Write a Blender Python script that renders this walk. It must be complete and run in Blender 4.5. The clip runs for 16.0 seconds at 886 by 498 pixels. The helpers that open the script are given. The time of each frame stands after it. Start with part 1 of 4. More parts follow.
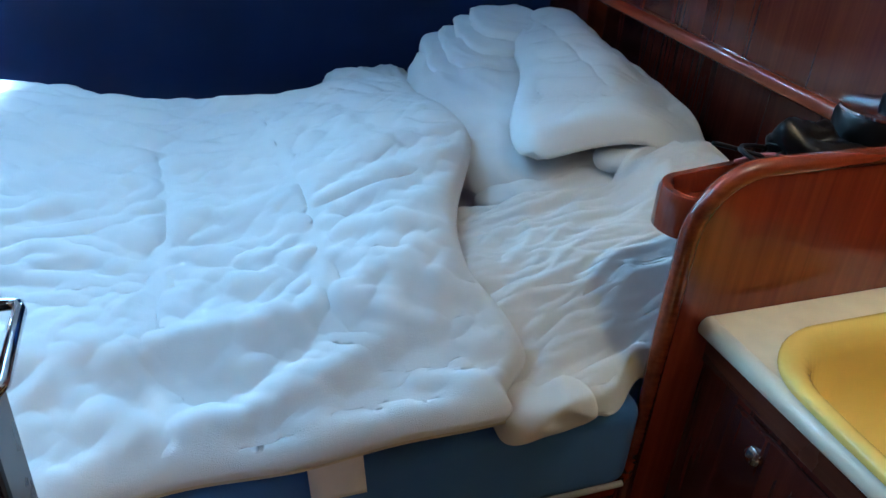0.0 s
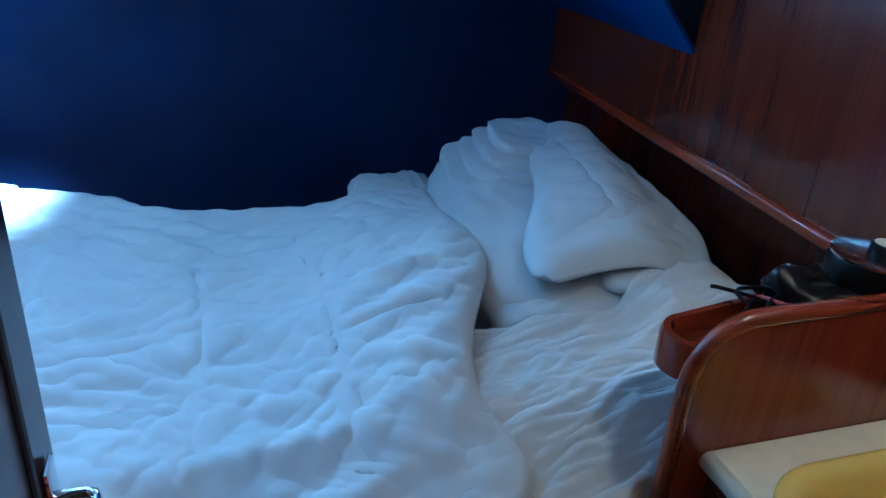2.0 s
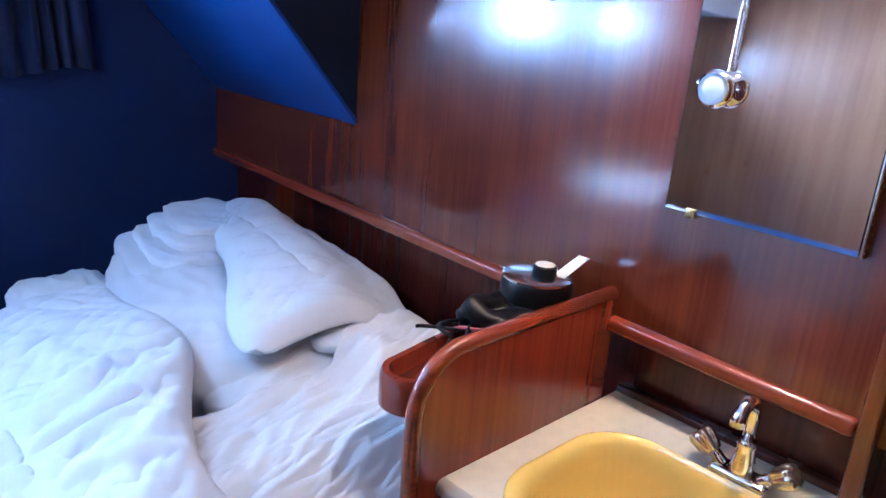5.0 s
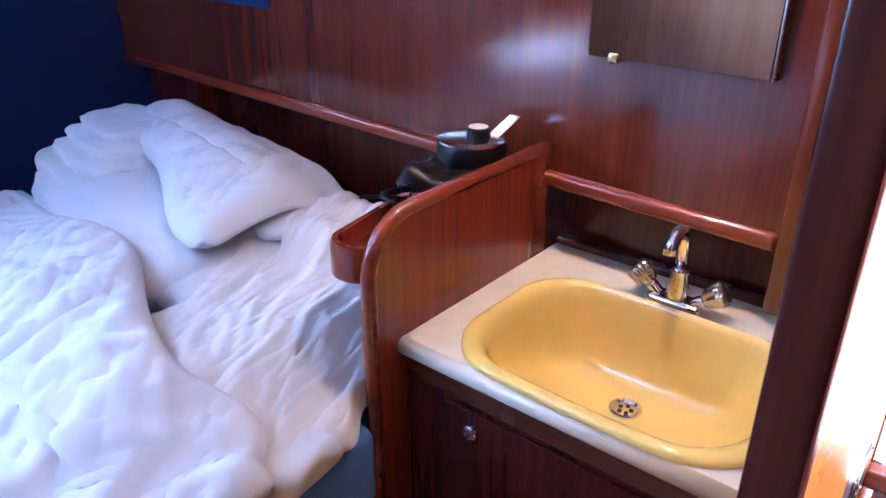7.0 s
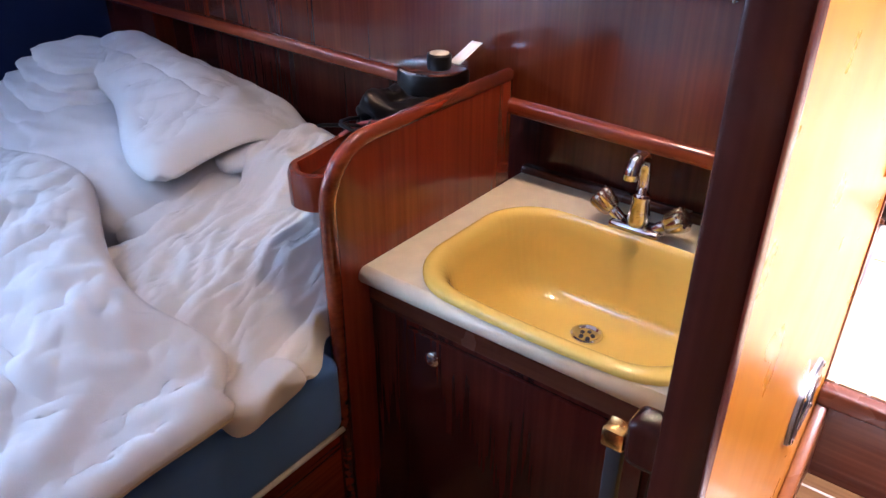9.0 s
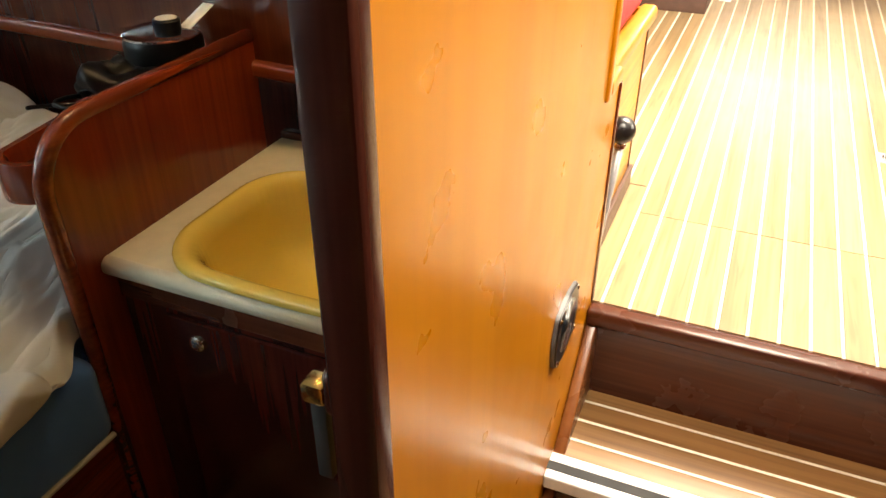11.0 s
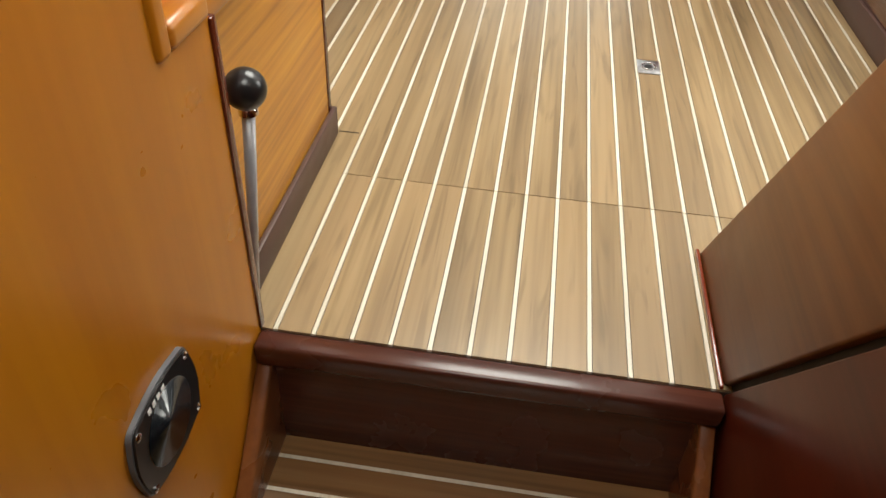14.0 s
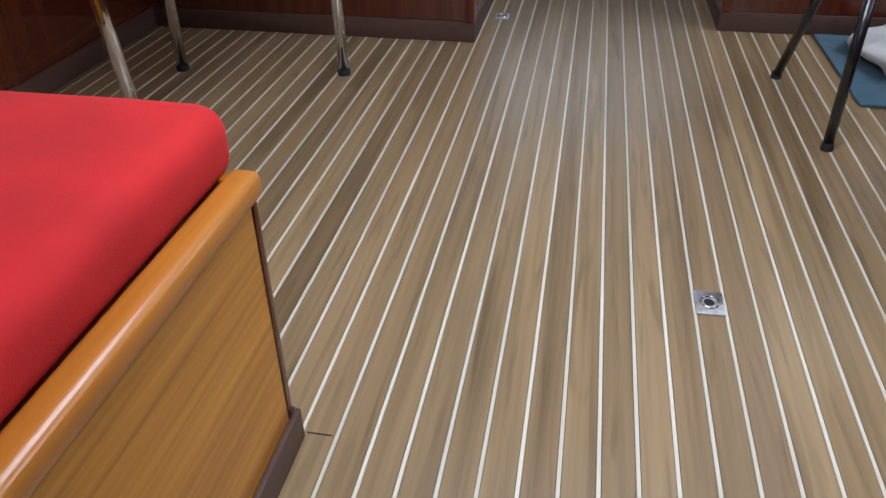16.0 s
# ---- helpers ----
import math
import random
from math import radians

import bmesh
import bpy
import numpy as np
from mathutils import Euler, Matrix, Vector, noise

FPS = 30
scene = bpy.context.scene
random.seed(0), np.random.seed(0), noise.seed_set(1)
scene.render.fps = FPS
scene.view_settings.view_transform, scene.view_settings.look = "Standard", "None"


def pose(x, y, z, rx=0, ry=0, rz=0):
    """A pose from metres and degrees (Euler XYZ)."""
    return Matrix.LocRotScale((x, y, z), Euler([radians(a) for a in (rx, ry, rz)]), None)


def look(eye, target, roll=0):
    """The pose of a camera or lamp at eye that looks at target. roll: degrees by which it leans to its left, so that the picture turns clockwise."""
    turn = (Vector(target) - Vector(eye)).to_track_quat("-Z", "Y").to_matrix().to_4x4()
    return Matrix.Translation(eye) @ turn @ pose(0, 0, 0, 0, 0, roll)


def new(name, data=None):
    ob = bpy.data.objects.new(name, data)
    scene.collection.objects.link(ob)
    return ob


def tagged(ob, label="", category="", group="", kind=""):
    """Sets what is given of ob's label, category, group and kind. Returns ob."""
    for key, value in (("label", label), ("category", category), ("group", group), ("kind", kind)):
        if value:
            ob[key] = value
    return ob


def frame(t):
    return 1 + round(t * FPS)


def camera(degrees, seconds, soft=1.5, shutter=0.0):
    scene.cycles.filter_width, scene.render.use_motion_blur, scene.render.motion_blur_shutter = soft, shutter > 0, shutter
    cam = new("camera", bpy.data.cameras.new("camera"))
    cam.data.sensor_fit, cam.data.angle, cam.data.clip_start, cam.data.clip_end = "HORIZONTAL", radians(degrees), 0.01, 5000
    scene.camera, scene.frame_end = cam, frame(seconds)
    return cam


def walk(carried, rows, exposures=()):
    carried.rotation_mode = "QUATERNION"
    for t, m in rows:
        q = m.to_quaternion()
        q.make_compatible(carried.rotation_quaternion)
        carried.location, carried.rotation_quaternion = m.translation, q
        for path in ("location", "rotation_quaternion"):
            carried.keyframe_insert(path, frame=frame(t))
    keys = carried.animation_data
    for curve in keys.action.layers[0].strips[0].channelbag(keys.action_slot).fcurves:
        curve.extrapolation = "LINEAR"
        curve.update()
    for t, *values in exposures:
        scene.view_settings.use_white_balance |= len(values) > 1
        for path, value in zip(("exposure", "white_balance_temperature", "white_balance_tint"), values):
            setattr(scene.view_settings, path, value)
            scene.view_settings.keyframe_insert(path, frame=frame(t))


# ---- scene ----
cam = camera(61.2, 16.0)
PATH = [
    (0, (-1.231, -0.027, 0.863), (-0.616, 1.589, -0.142), 4.1),
    (0.5, (-1.239, -0.033, 0.891), (-0.726, 1.569, -0.19), 3.6),
    (1, (-1.24, -0.036, 0.932), (-0.717, 1.61, -0.077), 3.8),
    (1.5, (-1.251, -0.037, 0.979), (-0.737, 1.69, 0.109), 5.4),
    (2, (-1.249, -0.046, 1.008), (-0.661, 1.656, 0.139), 4.2),
    (2.5, (-1.242, -0.053, 1.032), (-0.628, 1.683, 0.25), 2.5),
    (3, (-1.25, -0.065, 1.056), (-0.536, 1.697, 0.434), 3.5),
    (3.5, (-1.273, -0.054, 1.034), (-0.495, 1.722, 0.543), -2.2),
    (4, (-1.286, -0.062, 1.02), (-0.274, 1.592, 0.531), -0.0),
    (4.5, (-1.301, -0.057, 1.008), (-0.12, 1.456, 0.446), 2.5),
    (5, (-1.308, -0.055, 0.994), (0.03, 1.298, 0.378), 4.5),
    (5.2, (-1.311, -0.056, 0.996), (0.077, 1.227, 0.342), 4.2),
    (7.5, (-1.352, -0.085, 0.948), (0.006, 1.062, 0.031), 0.0),
    (8, (-1.337, -0.074, 0.963), (-0.017, 1.071, -0.01), 0.5),
    (8.2, (-1.342, -0.082, 0.933), (-0.026, 1.07, -0.037), -0.1),
    (10.3, (-1.293, -0.151, 0.924), (0.178, 0.686, -0.143), 1.0),
    (10.5, (-1.284, -0.166, 0.916), (0.198, 0.647, -0.153), 0.5),
    (11, (-1.257, -0.201, 0.9), (0.303, 0.455, -0.165), 0.1),
    (11.5, (-1.24, -0.246, 0.895), (0.397, 0.206, -0.162), 1.4),
    (12, (-1.193, -0.273, 0.867), (0.481, -0.024, -0.199), 2.2),
    (12.5, (-1.106, -0.283, 0.837), (0.557, -0.175, -0.268), 4.9),
    (13, (-0.953, -0.31, 0.803), (0.677, -0.333, -0.357), 7.4),
    (13.5, (-0.802, -0.324, 0.779), (0.767, -0.258, -0.459), 6.2),
    (14, (-0.712, -0.341, 0.782), (0.817, -0.162, -0.495), 2.8),
    (14.5, (-0.65, -0.344, 0.81), (0.854, 0.025, -0.455), -2.6),
    (15, (-0.48, -0.322, 0.844), (1.079, -0.036, -0.377), 2.6),
    (15.2, (-0.471, -0.336, 0.853), (1.127, -0.072, -0.321), 1.4),
    (15.5, (-0.399, -0.337, 0.864), (1.2, -0.071, -0.308), 0.2),
    (16, (-0.187, -0.332, 0.875), (1.436, -0.017, -0.251), -0.7),
]
# stops, kelvin and tint of the camera's automatic exposure
EXPOSURES = [(0, 1.25, 4850, 0), (0.5, 0.98, 4450, 0), (1, 0.76, 4250, 0), (2, 0.60, 4150, 0), (2.5, 0.56, 4150, 0), (3, 1.2, 4350, 3), (3.5, 1.7, 4550, 10), (4.5, 2.05, 4750, 18), (5, 2.08, 4900, 25), (8.2, 1.78, 5250, 40), (10.5, 1.05, 7400, 9), (11, 0.7, 8200, 8), (11.5, -0.05, 9600, 10), (12, -0.5, 9900, 11), (13, -0.95, 9500, 3), (13.5, -1.03, 8300, -3), (14, -1.05, 6700, 4), (14.5, -1.13, 6000, 8), (16, -1.78, 5450, 9)]
walk(cam, [(t, look(eye, target, roll)) for t, eye, target, roll in PATH], EXPOSURES)

# ---- world and light ----
world = bpy.data.worlds.new("world")
scene.world = world
world.use_nodes = True
wn = world.node_tree
sky = wn.nodes.new("ShaderNodeTexSky")
sky.sky_type, sky.sun_disc, sky.sun_elevation, sky.sun_rotation = "NISHITA", False, math.radians(45), math.radians(40)
wn.links.new(sky.outputs["Color"], wn.nodes["Background"].inputs["Color"])
wn.nodes["Background"].inputs["Strength"].default_value = 0.1


def area(name, m, sx, sy, watts, colour):
    d = bpy.data.lights.new(name, "AREA")
    d.shape, d.size, d.size_y, d.energy, d.color = "RECTANGLE", sx, sy, watts, colour
    ob = new(name, d)
    ob.matrix_world = m
    return ob


COOL, DAY = (0.52, 0.77, 0.95), (1.0, 0.98, 0.95)
# fill from an added, unseen deck hatch over the bed, and daylight in the portlights
area("hatch_daylight", look((-1.75, 1.25, 1.60), (-1.75, 1.251, 0)), 0.6, 0.6, 4, COOL)
area("portlight_daylight", look((-0.94, 2.44, 0.98), (-0.94, 0, 0.75)), 0.36, 0.15, 5, COOL)
area("portlight_daylight", look((-1.68, 2.44, 0.98), (-1.68, 0, 0.75)), 0.36, 0.15, 20, COOL)
# third portlight is unseen, added for more light on the berth
area("portlight_daylight", look((-2.43, 2.44, 0.98), (-2.2, 0, 0.75)), 0.36, 0.15, 20, COOL)
# narrow beam added for the bright patch at the quilt's far corner
beam = area("hatch_sunlight", look((-1.88, 1.15, 1.60), (-1.86, 1.90, 0.25)), 0.30, 0.30, 9, (0.75, 0.9, 1.0))
beam.data.spread = math.radians(14)
# warm fill over the washstand, from an assumed lamp that is never seen
down = area("downlight", look((-0.32, 0.42, 1.485), (-0.08, 0.42, 0.72)), 0.06, 0.06, 1.6, (1.0, 0.72, 0.42))
down.data.spread = math.radians(110)
# fill from an unseen companionway hatch and saloon skylight, both added
area("companionway_daylight", look((-0.55, -0.33, 1.60), (-0.55, -0.329, 0)), 0.6, 0.5, 20.5, DAY)
area("skylight_daylight", look((0.85, -0.40, 1.64), (0.85, -0.399, 0)), 0.8, 0.8, 77, DAY)
# fill through assumed saloon windows and windscreen that stay out of view
area("window_daylight", look((1.9, -2.02, 1.1), (1.9, 0, 0.75)), 2.6, 0.5, 134, DAY)
area("window_daylight", look((1.9, 2.02, 1.1), (1.9, 0, 0.75)), 2.6, 0.5, 30, DAY)
area("window_daylight", look((4.52, -0.3, 1.1), (0, -0.3, 0.4)), 2.6, 0.5, 19, DAY)

# ---- materials ----


def nodes_of(name):
    m = bpy.data.materials.new(name)
    m.use_nodes = True
    t = m.node_tree
    return m, t, t.nodes["Principled BSDF"]


def put(t, kind, **values):
    n = t.nodes.new(kind)
    for k, v in values.items():
        n.inputs[k.replace("_", " ")].default_value = v
    return n


def ramp(t, source, *stops):
    r = t.nodes.new("ShaderNodeValToRGB")
    t.links.new(source, r.inputs["Fac"])
    while len(r.color_ramp.elements) < len(stops):
        r.color_ramp.elements.new(0.5)
    for e, (p, c) in zip(r.color_ramp.elements, stops):
        e.position, e.color = p, (*c, 1)
    return r.outputs["Color"]


def mixed(t, a, b, factor, mode="MIX"):
    n = t.nodes.new("ShaderNodeMix")
    n.data_type, n.blend_type = "RGBA", mode
    if isinstance(factor, float):
        n.inputs[0].default_value = factor
    else:
        t.links.new(factor, n.inputs[0])
    t.links.new(a, n.inputs[6])
    t.links.new(b, n.inputs[7])
    return n.outputs[2]


def bump(t, bsdf, height, strength, distance):
    b = put(t, "ShaderNodeBump", Strength=strength, Distance=distance)
    t.links.new(height, b.inputs["Height"])
    t.links.new(b.outputs["Normal"], bsdf.inputs["Normal"])


def wood(name, dark, mid, light, axis="Z", rough=0.25, fine=150.0, coat=0.3, streak=0.5, other=None, gloss=0.5):
    """Varnished wood with its grain along one axis."""
    m, t, p = nodes_of(name)
    co = t.nodes.new("ShaderNodeTexCoord")
    info = t.nodes.new("ShaderNodeObjectInfo")
    shift = t.nodes.new("ShaderNodeVectorMath")
    shift.operation = "MULTIPLY_ADD"
    shift.inputs[1].default_value, shift.inputs[2].default_value = (37.0, 19.0, 53.0), (0, 0, 0)
    t.links.new(info.outputs["Random"], shift.inputs[0])
    t.links.new(co.outputs["Object"], shift.inputs[2])
    def scaled(across, along):
        mp = t.nodes.new("ShaderNodeMapping")
        mp.inputs["Scale"].default_value = [along if a == axis else across for a in "XYZ"]
        t.links.new(shift.outputs[0], mp.inputs["Vector"])
        return mp.outputs["Vector"]
    n1 = put(t, "ShaderNodeTexNoise", Scale=1.0, Detail=2.0, Roughness=0.5, Distortion=0.0)
    t.links.new(scaled(fine, fine * 0.03), n1.inputs["Vector"])
    n2 = put(t, "ShaderNodeTexNoise", Scale=1.0, Detail=2.0, Roughness=0.45, Distortion=0.0)
    t.links.new(scaled(fine * 0.16, fine * 0.008), n2.inputs["Vector"])
    c1 = ramp(t, n1.outputs["Fac"], (0.3, dark), (0.52, mid), (0.75, light))
    c2 = ramp(t, n2.outputs["Fac"], (0.33, dark), (0.5, mid), (0.7, light))
    col = mixed(t, c1, c2, streak)
    hue = put(t, "ShaderNodeHueSaturation")
    rm = put(t, "ShaderNodeMapRange", To_Min=0.90, To_Max=1.12)
    t.links.new(info.outputs["Random"], rm.inputs["Value"])
    t.links.new(rm.outputs["Result"], hue.inputs["Value"])
    if other:
        tint = put(t, "ShaderNodeRGB")
        tint.outputs[0].default_value = (*other, 1)
        pick = t.nodes.new("ShaderNodeMath")
        pick.operation = "FRACT"
        far = put(t, "ShaderNodeMath")
        far.operation = "MULTIPLY"
        far.inputs[1].default_value = 7.31
        t.links.new(info.outputs["Random"], far.inputs[0])
        t.links.new(far.outputs[0], pick.inputs[0])
        half = put(t, "ShaderNodeMath")
        half.operation = "MULTIPLY"
        half.inputs[1].default_value = 0.6
        t.links.new(pick.outputs[0], half.inputs[0])
        col = mixed(t, col, tint.outputs[0], half.outputs[0])
        knots = put(t, "ShaderNodeTexNoise", Scale=1.0, Detail=2.0, Distortion=1.5)
        t.links.new(scaled(34.0, 2.2), knots.inputs["Vector"])
        col = mixed(t, col, ramp(t, knots.outputs["Fac"], (0.32, tuple(v * 0.5 for v in dark)), (0.45, (1, 1, 1))), 0.27, "MULTIPLY")
    t.links.new(col, hue.inputs["Color"])
    t.links.new(hue.outputs["Color"], p.inputs["Base Color"])
    n3 = put(t, "ShaderNodeTexNoise", Scale=7.0, Detail=4.0)
    t.links.new(co.outputs["Object"], n3.inputs["Vector"])
    rr = put(t, "ShaderNodeMapRange", To_Min=rough * 0.75, To_Max=rough * 1.35)
    t.links.new(n3.outputs["Fac"], rr.inputs["Value"])
    t.links.new(rr.outputs["Result"], p.inputs["Roughness"])
    p.inputs["Coat Weight"].default_value, p.inputs["Coat Roughness"].default_value = coat, rough * 0.6
    p.inputs["Specular IOR Level"].default_value = gloss
    if other:
        bump(t, p, n1.outputs["Fac"], 0.03, 0.0015)
    return m


def cloth(name, colour, second, scale=600.0, rough=0.9, sheen=0.15, soft=6.0, wrinkle=0.0):
    m, t, p = nodes_of(name)
    co = t.nodes.new("ShaderNodeTexCoord")
    n1 = put(t, "ShaderNodeTexNoise", Scale=soft, Detail=5.0)
    n2 = put(t, "ShaderNodeTexNoise", Scale=scale, Detail=2.0)
    for n in (n1, n2):
        t.links.new(co.outputs["Object"], n.inputs["Vector"])
    t.links.new(ramp(t, n1.outputs["Fac"], (0.35, second), (0.65, colour)), p.inputs["Base Color"])
    p.inputs["Roughness"].default_value, p.inputs["Sheen Weight"].default_value = rough, sheen
    h = n2.outputs["Fac"]
    if wrinkle:
        n4 = put(t, "ShaderNodeTexNoise", Scale=17.0, Detail=5.0, Roughness=0.6, Distortion=1.2)
        t.links.new(co.outputs["Object"], n4.inputs["Vector"])
        add = t.nodes.new("ShaderNodeMath")
        add.operation = "MULTIPLY_ADD"
        add.inputs[1].default_value = wrinkle
        t.links.new(n4.outputs["Fac"], add.inputs[0])
        t.links.new(h, add.inputs[2])
        h = add.outputs[0]
    bump(t, p, h, 0.35 if not wrinkle else 0.5, 0.0012 if not wrinkle else 0.0022)
    return m


def plain(name, colour, rough=0.4, metal=0.0, coat=0.0, vary=0.12, scale=30.0):
    m, t, p = nodes_of(name)
    co = t.nodes.new("ShaderNodeTexCoord")
    n = put(t, "ShaderNodeTexNoise", Scale=scale, Detail=5.0)
    t.links.new(co.outputs["Object"], n.inputs["Vector"])
    lo, hi = [tuple(min(1, c * k) for c in colour) for k in (1 - vary, 1 + vary)]
    t.links.new(ramp(t, n.outputs["Fac"], (0.3, lo), (0.7, hi)), p.inputs["Base Color"])
    r = put(t, "ShaderNodeMapRange", To_Min=rough * 0.8, To_Max=rough * 1.25)
    t.links.new(n.outputs["Fac"], r.inputs["Value"])
    t.links.new(r.outputs["Result"], p.inputs["Roughness"])
    p.inputs["Metallic"].default_value, p.inputs["Coat Weight"].default_value = metal, coat
    return m


MAHOGANY = wood("mahogany upright", (0.068, 0.0115, 0.0042), (0.096, 0.0180, 0.0060), (0.130, 0.0280, 0.0092), "Z", 0.17, 140, 0.6)
MAHOGANY_Y = wood("mahogany athwart", (0.085, 0.012, 0.005), (0.165, 0.027, 0.009), (0.23, 0.045, 0.014), "Y", 0.22, 120, 0.5)
MAHOGANY_X = wood("mahogany lengthwise", (0.10, 0.015, 0.006), (0.215, 0.036, 0.011), (0.31, 0.062, 0.019), "X", 0.22, 120, 0.5)
MAHOGANY_FINE = wood("washstand mahogany", (0.115, 0.015, 0.006), (0.17, 0.025, 0.009), (0.22, 0.036, 0.012), "Z", 0.2, 110, 0.5)
# locker end: its shade is put into the near-black colour
NAVY_SHADED = cloth("shaded navy carpet", (0.0018, 0.005, 0.022), (0.0012, 0.0035, 0.016), 350, 0.95, 0.0, 4.0)
INK = plain("shiny black plastic", (0.003, 0.003, 0.0035), 0.38, 0, 0, 0.2)
INK.node_tree.nodes["Principled BSDF"].inputs["Specular IOR Level"].default_value = 0.22
DARKWOOD = wood("dark stained mahogany", (0.020, 0.005, 0.004), (0.036, 0.009, 0.006), (0.058, 0.014, 0.009), "Z", 0.24, 120, 0.04, gloss=0.25)
DARKWOOD_Y = wood("dark stained nosing", (0.045, 0.012, 0.008), (0.080, 0.023, 0.013), (0.120, 0.038, 0.021), "Y", 0.25, 120, 0.2, gloss=0.35)
CABINET_RED = wood("dark red mahogany", (0.030, 0.005, 0.0035), (0.055, 0.009, 0.006), (0.085, 0.015, 0.009), "Z", 0.22, 120, 0.2, gloss=0.35)
HONEY = wood("honey varnished panel", (0.415, 0.140, 0.0065), (0.48, 0.174, 0.008), (0.54, 0.206, 0.0115), "Z", 0.28, 60, 0.08, 0.7, gloss=0.34)
HONEY_X = wood("honey varnished rail", (0.34, 0.115, 0.010), (0.45, 0.165, 0.015), (0.53, 0.21, 0.023), "X", 0.3, 90, 0.3, 0.6)
TEAK = wood("teak sole", (0.125, 0.082, 0.040), (0.315, 0.217, 0.108), (0.41, 0.295, 0.160), "X", 0.30, 70, 0.15, 0.55, (0.285, 0.190, 0.098))
FADED = wood("faded brown panel", (0.24, 0.095, 0.042), (0.32, 0.14, 0.062), (0.39, 0.18, 0.085), "Z", 0.3, 70, 0.2)
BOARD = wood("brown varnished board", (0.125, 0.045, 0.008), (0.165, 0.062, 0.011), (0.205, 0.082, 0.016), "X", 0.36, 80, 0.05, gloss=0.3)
# red-brown wood, darkened further for the shade low beside the steps
BOARD_RED_SHADED = wood("red-brown varnished board, shade in its colour", (0.033, 0.0042, 0.0017), (0.051, 0.0075, 0.0025), (0.070, 0.011, 0.0034), "X", 0.30, 80, 0.0, gloss=0.14)
STRINGER = wood("brown varnished stringer", (0.11, 0.032, 0.010), (0.16, 0.050, 0.015), (0.21, 0.072, 0.022), "X", 0.26, 90, 0.2)
TEAK_Y = wood("teak tread", (0.14, 0.066, 0.023), (0.25, 0.125, 0.046), (0.32, 0.175, 0.072), "Y", 0.32, 110, 0.15, 0.55)
HOLLY = wood("holly inlay", (0.60, 0.54, 0.42), (0.74, 0.68, 0.56), (0.80, 0.75, 0.64), "X", 0.35, 200, 0.1)
WHITE_CLOTH = cloth("white cotton", (0.73, 0.73, 0.73), (0.69, 0.695, 0.70), 700, wrinkle=0.9)
SHEET = cloth("white sheet", (0.72, 0.71, 0.69), (0.67, 0.66, 0.645), 700, wrinkle=0.5)
BLUE_LINING = cloth("blue wall carpet", (0.003, 0.015, 0.076), (0.002, 0.011, 0.056), 350, 0.95, 0.0, 4.0)
# locker underside: blue brightened for the light bounced off the bed
BLUE_LIT_PANEL = cloth("blue panel brightened for bounce", (0.006, 0.055, 0.27), (0.005, 0.046, 0.23), 500, 0.6, 0.0, 4.0)
BLUE_MATTRESS = cloth("blue mattress cover", (0.06, 0.19, 0.52), (0.05, 0.155, 0.44), 500, 0.7, 0.15, 5.0)
CURTAIN = cloth("blue curtain", (0.02, 0.032, 0.10), (0.014, 0.022, 0.07), 500, 0.9, 0.2, 8.0)
RED = cloth("red velour", (0.52, 0.007, 0.008), (0.42, 0.005, 0.006), 450, 0.85, 0.0, 9.0)
RED_SOFT = cloth("faded red velour", (0.68, 0.075, 0.08), (0.57, 0.04, 0.045), 450, 0.85, 0.35, 14.0)
MAT_BLUE = cloth("blue grey mat", (0.09, 0.17, 0.23), (0.07, 0.14, 0.20), 300, 0.95, 0.1, 20.0)
CREAM = plain("cream laminate", (0.66, 0.60, 0.46), 0.35, 0, 0.1, 0.05)
BASIN = plain("yellow glazed basin", (0.76, 0.555, 0.135), 0.15, 0, 0.6, 0.03, 8)
CHROME = plain("chrome", (0.78, 0.78, 0.80), 0.09, 1.0, 0, 0.03)
STEEL = plain("brushed steel", (0.62, 0.62, 0.62), 0.25, 1.0, 0, 0.06, 200)
BRASS = plain("brass", (0.70, 0.50, 0.20), 0.25, 1.0, 0, 0.1)
BLACK = plain("black plastic", (0.012, 0.012, 0.013), 0.3, 0, 0.1, 0.2)
RUBBER = plain("black rubber", (0.016, 0.016, 0.017), 0.7, 0, 0, 0.2)
BLACK_PAINT = plain("black enamel tube", (0.012, 0.012, 0.014), 0.22, 0, 0.4, 0.2)
WHITE_STRIP = plain("white nosing strip", (0.72, 0.72, 0.72), 0.35, 0, 0, 0.06, 60)
PAPER = plain("white paper", (0.80, 0.80, 0.78), 0.8, 0, 0, 0.03)
TAG = plain("white satin tag", (0.74, 0.73, 0.76), 0.6, 0, 0, 0.04)
HEADLINER = plain("white headliner", (0.75, 0.75, 0.74), 0.8, 0, 0, 0.04, 10)
ALLOY = plain("white portlight frame", (0.72, 0.75, 0.78), 0.3, 0.2, 0, 0.05)
SKIRT = plain("brown vinyl skirting", (0.085, 0.045, 0.035), 0.45, 0, 0, 0.15)
SUBFLOOR = plain("dark caulking", (0.03, 0.02, 0.015), 0.8, 0, 0, 0.2)
CABLE = plain("red cable", (0.30, 0.05, 0.04), 0.5, 0, 0, 0.1)

MIRROR, mt, mp_ = nodes_of("mirror silver")
mp_.inputs["Base Color"].default_value = (0.86, 0.86, 0.86, 1)
mp_.inputs["Metallic"].default_value, mp_.inputs["Roughness"].default_value = 1.0, 0.03
GLASS, gt, gp = nodes_of("clear glass")
gp.inputs["Base Color"].default_value = (0.95, 0.97, 1.0, 1)
gp.inputs["Transmission Weight"].default_value, gp.inputs["Roughness"].default_value = 1.0, 0.0
OUTSIDE, ot, op = nodes_of("bright sky outside")
